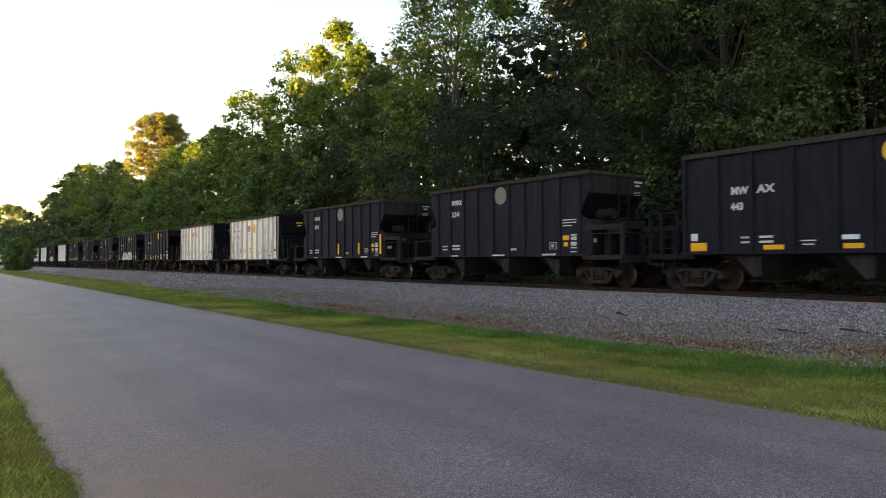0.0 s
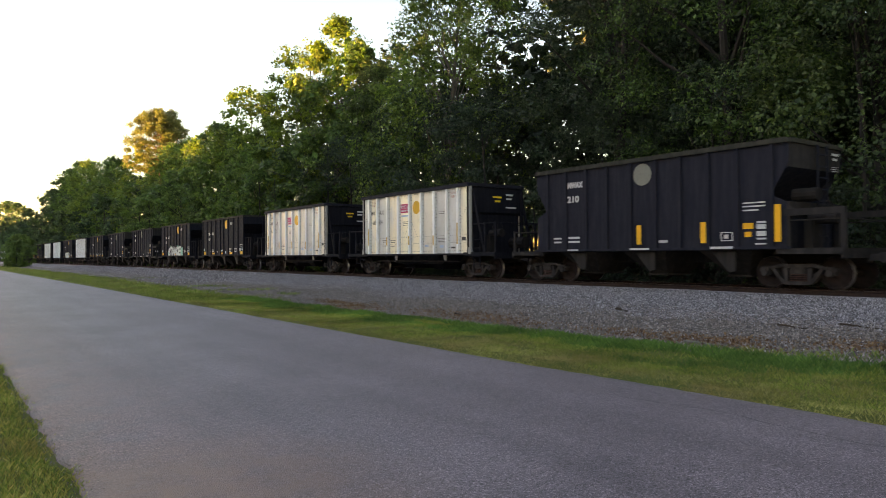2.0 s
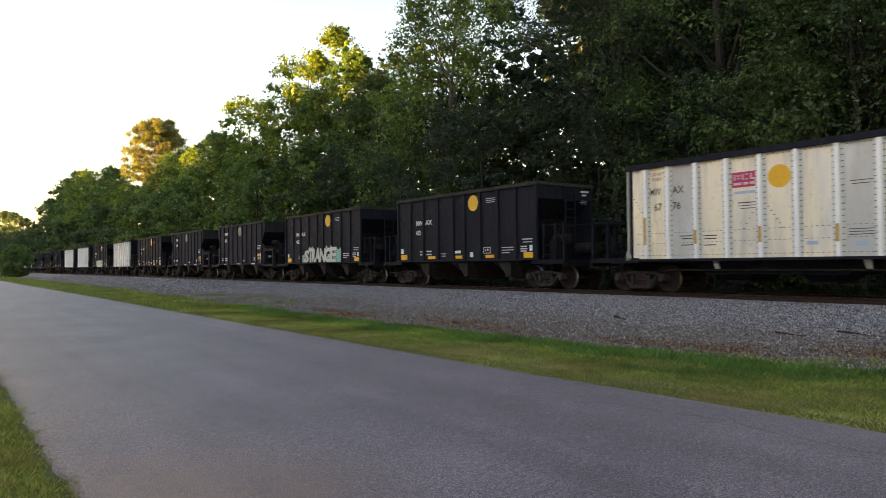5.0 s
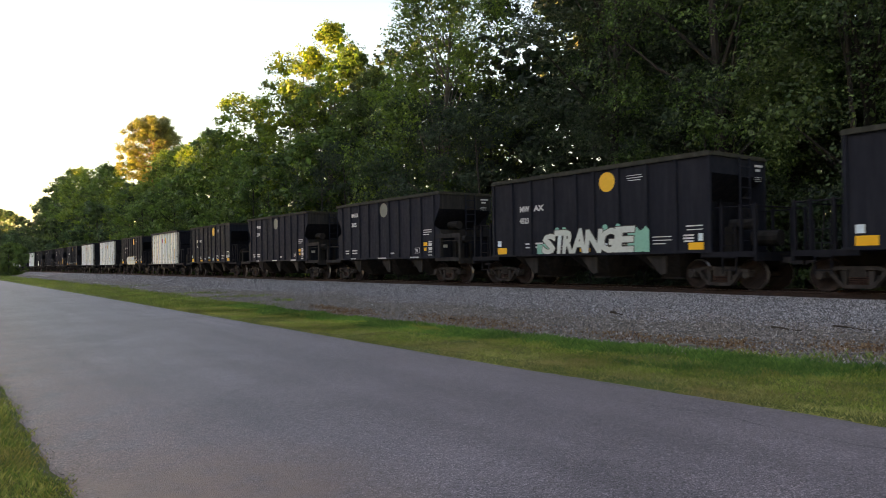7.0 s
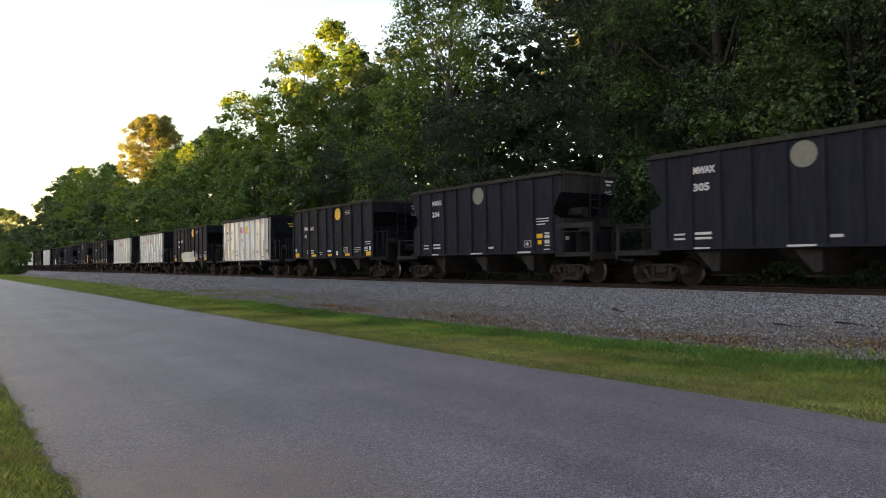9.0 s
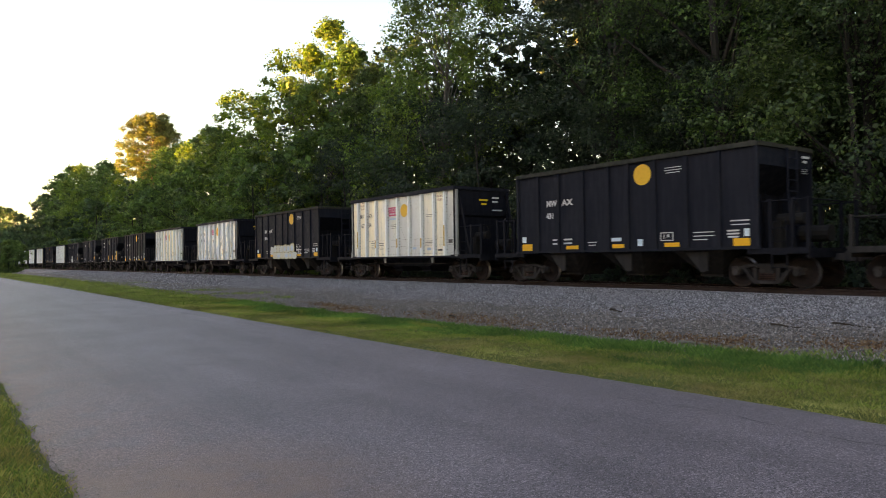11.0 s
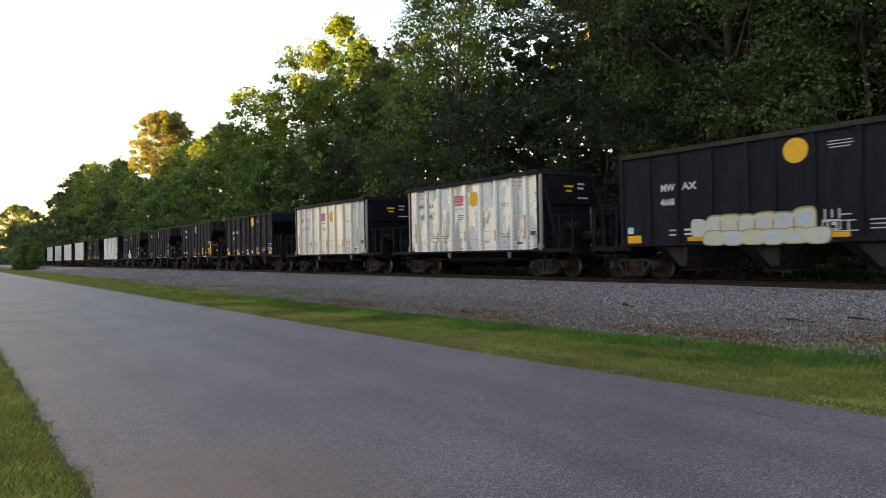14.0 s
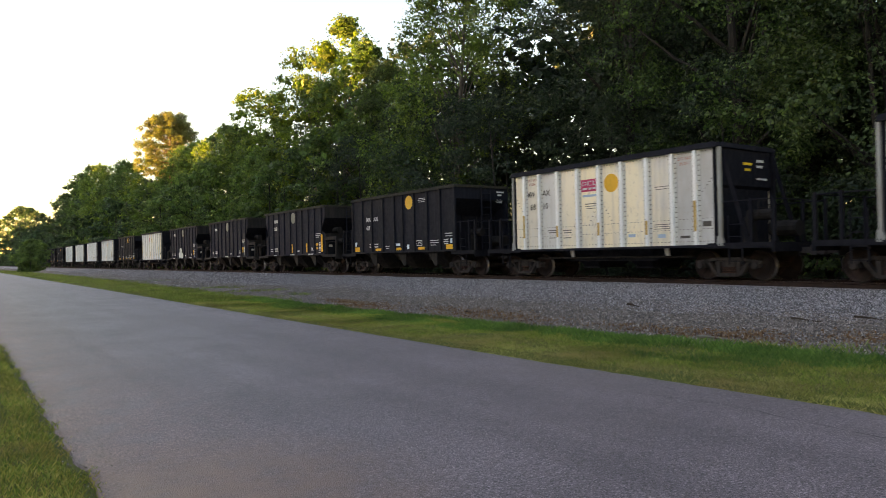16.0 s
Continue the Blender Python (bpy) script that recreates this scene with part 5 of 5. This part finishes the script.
    part("end_stencil", done(bm), WHITE, car)["kind"] = "stuff"
    common(car, L, 4.55, BLACK_END, 2.42, (5.56, 6.24))
    chutes(car, (-1.2, 1.2), 0.42, 0.7, BLACK_END)
    part("hopper_pan", done(prism(bmesh.new(), [(-2.6, 1.05), (2.6, 1.05), (2.0, 0.62), (-2.0, 0.62)], -1.1, 1.1)), BLACK_END, car)
    part("brake_pipe", done(tube(bmesh.new(), (-3.6, -1.2, 0.74), (3.4, -1.2, 0.74), 0.03, n=6)), UNDER, car)
    y = -1.536
    disc("emblem", 0.5, 3.33, 0.32, y, SUN_YELLOW, car, "round golden yellow disc")
    bars("logo_panel", [(-0.9, -0.14, 3.12, 3.56)], RED, car, y, "red panel with pale bars")
    bars("logo_bar", [(-0.83, -0.79, 3.33, 3.5), (-0.74, -0.64, 3.36, 3.39), (-0.74, -0.64, 3.44, 3.47), (-0.58, -0.54, 3.33, 3.5), (-0.48, -0.4, 3.33, 3.36), (-0.48, -0.4, 3.47, 3.5), (-0.33, -0.29, 3.33, 3.5), (-0.29, -0.2, 3.33, 3.37), (-0.84, -0.6, 3.19, 3.26), (-0.54, -0.4, 3.19, 3.26), (-0.35, -0.2, 3.19, 3.26)], WHITE, car, y - 0.004)
    bars("blue_bar", [(-0.84, -0.16, 2.93, 3.01)], BLUE, car, y, "pale blue bar")
    for tx in (-3.72, 3.2):
        lettering("red_stencil", "DO NOT", 0.1, RED_TEXT, car, tx, 3.76, y, 1.0, 0.004, "faded red stencil")
        lettering("red_stencil", "PUSH", 0.1, RED_TEXT, car, tx + 0.07, 3.6, y, 1.0, 0.004, "faded red stencil")
    bars("stencil", [(-0.72, -0.2, 2.66, 2.69), (-0.72, -0.2, 2.58, 2.6), (-0.66, -0.24, 2.5, 2.52), (2.3, 2.85, 3.0, 3.02), (2.35, 2.8, 2.92, 2.94), (-2.66, -2.2, 1.78, 1.81), (-2.6, -2.2, 1.7, 1.73), (-2.62, -2.2, 1.5, 1.53), (-1.86, -1.4, 1.76, 1.79), (-1.82, -1.42, 1.67, 1.7), (-1.84, -1.44, 1.48, 1.51), (2.25, 2.9, 1.78, 1.8), (2.25, 2.9, 1.71, 1.73), (2.25, 2.9, 1.64, 1.66), (3.25, 3.6, 1.32, 1.4), (4.05, 4.35, 1.66, 1.82)], DARK_TEXT, car, y - 0.004, "small dark stencils")
    bars("blue_tag", [(2.4, 2.7, 1.36, 1.48), (1.2, 1.5, 1.42, 1.52)], BLUE, car, y - 0.004, "pale blue tag")
    bars("reflector", [(-3.94, -3.84, 1.55, 2.44), (3.8, 3.9, 1.52, 2.46), (-2.11, -2.01, 1.54, 1.96), (-0.08, 0.02, 1.53, 1.98), (1.98, 2.08, 1.48, 1.94)], OCHRE, car, -1.645, "ochre reflective strips on the posts")
    return car


# seconds, x of the car's middle at the start, kind, number, look
SPEED = 10.52
CONSIST = [(-7.9, "straight", "443"), (-21.5, "taper", "334"), (-35.45, "taper", "210"), (-49.1, "alu", "6804"), (-62.8, "alu", "6776"),
           (-76.65, "straight", "433"), (-90.2, "straight", "4523"), (-103.7, "taper", "305"), (-117.3, "taper", "204"), (-130.8, "straight", "431"),
           (-144.3, "alu", "6734"), (-157.8, "straight", "4668"), (-171.3, "alu", "6846"), (-184.9, "alu", "6810"), (-198.4, "straight", "427"),
           (-211.8, "taper", "293"), (-225.3, "taper", ""), (-238.8, "taper", ""), (-252.0, "alu", ""), (-265.7, "straight", ""), (-279.4, "alu", ""),
           (-293.0, "alu", ""), (-306.3, "alu", ""), (-319.8, "alu", ""), (-333.4, "straight", ""), (-347.0, "straight", ""), (-360.5, "taper", "")]
LABELS = {"taper": "faded black steel hopper car with tapered ends", "straight": "black steel hopper car with a yellow disc", "alu": "weathered silver aluminium hopper car with black ends"}
CARS = []


def outline_patch(name, car, x0, x1, z0, z1, material, y, label, seed, bumps=14):
    """A blob of spray paint with an uneven edge."""
    rr = random.Random(seed)
    bm = bmesh.new()
    top = [(x0 + (x1 - x0) * k / bumps, z1 - rr.uniform(0, 0.35) * (z1 - z0)) for k in range(bumps + 1)]
    low = [(x0 + (x1 - x0) * k / bumps, z0 + rr.uniform(0, 0.12) * (z1 - z0)) for k in range(bumps + 1)]
    for k in range(bumps):
        bm.faces.new([bm.verts.new((x, y, z)) for x, z in (low[k], low[k + 1], top[k + 1], top[k])])
    return part(name, bm, material, car, label)


def make_train():
    proto = {"taper": dark_car("taper"), "straight": dark_car("straight"), "alu": alu_car()}
    for k, (x, kind, number) in enumerate(CONSIST):
        m = pose(x, TRACK_Y, RAIL_Z)
        car = copy_thing(proto[kind], m)
        label = LABELS[kind]
        if kind == "alu":
            lettering("reporting_mark", "MW", 0.22, DARK_TEXT, car, -3.74, 3.14, -1.55, 0.72, 0.004)
            lettering("reporting_mark", "AX", 0.22, DARK_TEXT, car, -2.9, 3.14, -1.55, 0.95, 0.004)
            if number:
                lettering("car_number", number[:2], 0.23, DARK_TEXT, car, -3.6, 2.64, -1.55, 0.95, 0.004)
                lettering("car_number", number[2:], 0.23, DARK_TEXT, car, -2.91, 2.64, -1.55, 0.95, 0.004)
        elif kind == "straight":
            lettering("reporting_mark", "MW", 0.21, WHITE, car, -3.34, 2.85, -1.54, 0.95, 0.012)
            lettering("reporting_mark", "AX", 0.21, WHITE, car, -2.55, 2.85, -1.54, 1.2, 0.012)
            if number:
                lettering("car_number", number, 0.2, WHITE, car, -3.35, 2.4, -1.54, 0.9, 0.012)
        else:
            lettering("reporting_mark", "MWAX", 0.2, WHITE, car, -3.26, 3.42, -1.54, 0.78, 0.014)
            if number:
                lettering("car_number", number, 0.22, WHITE, car, -3.28, 2.9, -1.54, 1.2, 0.012)
        if k == 2:
            bars("reflector", [(-0.14, 0.04, 1.32, 1.95), (2.22, 2.4, 1.32, 1.95), (4.5, 4.68, 1.32, 2.35)], ORANGE, car, -1.606, "tall yellow reflective strips")
            label = "faded black hopper car with yellow reflective strips"
        if k == 15:
            bars("reflector", [(-0.1, 0.06, 1.3, 1.9), (2.2, 2.4, 1.3, 1.9), (4.42, 4.64, 1.3, 2.4)], ORANGE, car, -1.606, "tall yellow reflective strips")
            label = "faded black hopper car with yellow reflective strips"
        if k == 6:
            outline_patch("graffiti_shadow", car, -2.35, -1.7, 1.13, 1.6, MINT, -1.606, "mint green spray paint", 4, 6)
            outline_patch("graffiti_shadow", car, 1.9, 2.75, 1.13, 2.05, MINT, -1.606, "mint green spray paint", 7, 7)
            for spot in (-1.3, -0.95, 0.95, 1.5):
                disc("graffiti_shadow", spot, 2.05, 0.11, -1.606, MINT, car, "mint green spray paint")
            rr = random.Random(6)
            lefts = (-2.1, -1.52, -1.05, -0.62, 0.0, 0.66, 1.3)
            rights = (-1.42, -0.95, -0.52, 0.1, 0.76, 1.4, 2.12)
            for ch, l0, r0, hh in zip("STRANGE", lefts, rights, (0.78, 0.9, 0.88, 0.92, 0.86, 0.88, 0.9)):
                fitted("graffiti_outline", ch, DARK_TEXT, car, l0 - 0.03, r0 + 0.03, 1.15, 1.18 + hh, -1.61, "dark outline of a graffiti letter", 0.07)
                fitted("graffiti_letter", ch, SPRAY, car, l0, r0, 1.18, 1.15 + hh, -1.614, "thick pale graffiti letter", 0.045)
            label = "black hopper car with large pale graffiti letters"
        if k == 11:
            bubble("graffiti", car, -2.22, -1.66, 1.36, 1.9, -1.606, SPRAY, "pale spray-painted bubble")
            tops = [(-1.64, -1.2, 1.97), (-1.22, -0.64, 2.0), (-0.66, -0.12, 1.95), (-0.16, 0.42, 2.0), (0.4, 1.0, 1.96), (0.96, 1.52, 2.06)]
            lows = [(-1.74, -1.1), (-1.12, -0.5), (-0.52, 0.1), (0.08, 0.7), (0.68, 1.3), (1.26, 1.9)]
            for k, (g0, g1, g2) in enumerate(tops):
                bubble("graffiti", car, g0 - 0.07, g1 + 0.07, 1.4, g2 + 0.02, -1.606 - 0.001 * k, YELLOW_SPRAY, "yellow-edged spray-painted bubble")
                bubble("graffiti", car, g0 - 0.03, g1 + 0.03, 1.42, g2 - 0.03, -1.614 - 0.001 * k, CREAM_SPRAY if k % 2 else SPRAY, "cream spray-painted bubble")
            for k, (g0, g1) in enumerate(lows):
                bubble("graffiti", car, g0 - 0.06, g1 + 0.06, 1.07, 1.54, -1.622 - 0.001 * k, YELLOW_SPRAY, "yellow-edged spray-painted bubble")
                bubble("graffiti", car, g0 - 0.02, g1 + 0.02, 1.1, 1.51, -1.63 - 0.001 * k, SPRAY if k % 2 else CREAM_SPRAY, "cream spray-painted bubble")
            for g0, g1, g2, g3 in ((0.06, 0.26, 1.6, 1.88), (0.58, 0.82, 1.64, 1.86), (1.1, 1.4, 1.6, 1.92), (-1.0, -0.62, 1.2, 1.36), (0.24, 0.54, 1.2, 1.38), (0.86, 1.12, 1.22, 1.38)):
                bubble("graffiti_shade", car, g0, g1, g2, g3, -1.64, BLUE, "pale blue spray paint")
            for gx in (-1.2, -0.64, -0.14, 0.4, 0.98):
                bars("graffiti_line", [(gx - 0.012, gx + 0.012, 1.46, 1.8)], DARK_TEXT, car, -1.64, "dark spray-painted line")
            bars("graffiti_scrawl", [(1.72, 1.76, 1.72, 1.98), (1.9, 1.94, 1.74, 1.96), (2.08, 2.12, 1.72, 1.98), (2.12, 2.4, 1.8, 1.83), (1.66, 2.55, 1.38, 1.41), (1.66, 2.5, 1.64, 1.67), (2.0, 2.04, 1.41, 1.64), (2.3, 2.34, 1.41, 1.64)], WHITE, car, -1.545, "white spray-painted scrawl")
            label = "black hopper car with cream graffiti along the sill"
        if number == "6846":
            for o in car.children:
                if o.name.startswith("side_panel"):
                    o.material_slots[0].link = "OBJECT"
                    o.material_slots[0].material = ALU_WORN
            label = "silver aluminium hopper car with worn grey-blue patches"
        if k == 17:
            for g0, g1, g2, g3 in ((-1.3, -0.5, 1.2, 1.75), (-1.0, -0.2, 1.6, 2.15), (-0.55, 0.25, 1.15, 1.7)):
                bubble("graffiti", car, g0, g1, g2, g3, -1.606 - 0.002 * g1, SPRAY, "pale spray-painted bubble")
            label = "faded black hopper car with pale round graffiti"
        tagged(car, label, "hopper car", "cars of the train")
        CARS.append((car, x))
    for p in proto.values():
        for o in list(p.children_recursive) + [p]:
            bpy.data.objects.remove(o)


def make_ties():
    """Wooden ties across the bed, sunk in the ballast: the nearer ones one by one, the rest joined."""
    bed = thing("tie_row", pose(0, 0, 0), "dark creosoted wooden ties sunk in ballast", "railway ties")
    me = shared("tie", lambda: box(bmesh.new(), -0.115, 0.115, -1.3, 1.3, RAIL_Z - 0.34, RAIL_Z - 0.168))
    rr = random.Random(8)
    for k in range(200):
        o = part("tie", me, TIE, bed, "", (6 - 0.53 * k, TRACK_Y + rr.uniform(-0.05, 0.05), rr.uniform(-0.008, 0.004)))
        o.rotation_euler = (0, 0, rr.uniform(-0.015, 0.015))
    bm = bmesh.new()
    for k in range(200, 560):
        x = 6 - 0.53 * k
        box(bm, x - 0.115, x + 0.115, TRACK_Y - 1.3, TRACK_Y + 1.3, RAIL_Z - 0.34, RAIL_Z - 0.17)
    far = part("far_ties", done(bm), TIE, bed)
    far["kind"] = "stuff"


def make_litter():
    """Broken sticks and old timber lying on the gravel."""
    rr = random.Random(4)
    for x, y, turn, l, r, label in ((-7.0, 10.8, 25, 0.7, 0.03, "weathered grey stick on the gravel"), (-5.9, 14.2, -3, 0.8, 0.02, "old dark timber on the gravel"),
                                    (-4.9, 14.4, -2, 0.7, 0.02, "old dark timber on the gravel"), (-6.9, 13.6, 5, 0.6, 0.02, "old dark timber on the gravel"),
                                    (-14.5, 11.2, 10, 0.4, 0.03, "short dark stick on the gravel"), (-11.5, 14.1, -12, 0.5, 0.03, "short dark stick on the gravel"), (-23, 9.9, 40, 0.5, 0.03, "short dark stick on the gravel")):
        bm = bmesh.new()
        tree_trunk(bm, [(Vector((l * (t - 0.5), 0.04 * math.sin(5 * t), 0.02 * math.cos(4 * t))), r * (1.1 - 0.5 * t)) for t in (0, 0.25, 0.5, 0.75, 1)], 6)
        ob = part("stick", done(bm), OLD_WOOD if "grey" in label else TIE)
        ob.matrix_basis = pose(x, y, ground_z(x, y) + 0.03, 0, 0, turn)
        tagged(ob, label, "stick", "sticks on the gravel")


def make_dead_leaves():
    """Rust-brown dead leaves and needles in drifts on the gravel."""
    rng = np.random.default_rng(17)
    spots = []
    for cx, cy, rx, ry, n in ((-19.0, 10.5, 1.0, 0.4, 800), (-14.6, 11.1, 1.3, 0.5, 1000), (-12.2, 10.9, 0.9, 0.35, 400), (-7.0, 11.4, 0.7, 0.4, 900), (-9.0, 11.2, 0.8, 0.3, 400), (-5.0, 12.4, 0.5, 0.4, 600), (-21.5, 11.1, 0.8, 0.2, 500)):
        for x, y in zip(rng.normal(cx, rx, n), rng.normal(cy, ry, n)):
            spots.append((x, y, ground_z(x, y) + rng.uniform(0.02, 0.05)))
    v, f = leaves_at(np.array(spots), np.full(len(spots), 0.004), 1, 0.06, rng)
    n = Nodes("dead_leaf", 0.9, 0, 0.2)
    n.color(n.ramp(n.island(), (0.0, (0.1, 0.05, 0.028)), (0.6, (0.2, 0.115, 0.065)), (1.0, (0.32, 0.2, 0.115))))
    tagged(part("dead_leaves", soup("dead_leaves", v, f, n.m), None), "rust-brown dead leaves drifted over the gravel", "dead leaves", kind="stuff")


def motions():
    """The train rolls by at a steady speed, and its wheels turn."""
    for car, x in CARS:
        walk(car, [(t, pose(x + SPEED * t, TRACK_Y, RAIL_Z)) for t in (0, 4, 8, 12, 16)])
    step = math.degrees(SPEED / 0.457)
    first = {}
    for car, _ in CARS:
        for o in car.children_recursive:
            if o.name.startswith("wheelset"):
                s = 1 if o.location.x > 0 else -1
                if s not in first:
                    walk(o, [(k / FPS, pose(s * 0.889, 0, 0.457, 0, step * k / FPS, 0)) for k in range(16 * FPS + 1)])
                    first[s] = o
                else:
                    o.rotation_mode = "QUATERNION"
                    o.animation_data_create()
                    o.animation_data.action = first[s].animation_data.action
                    o.animation_data.action_slot = first[s].animation_data.action_slot


make_ground()
make_road()
make_track()
make_train()
make_forest()
make_litter()
make_dead_leaves()
make_stones()
make_grass()
make_ties()
motions()
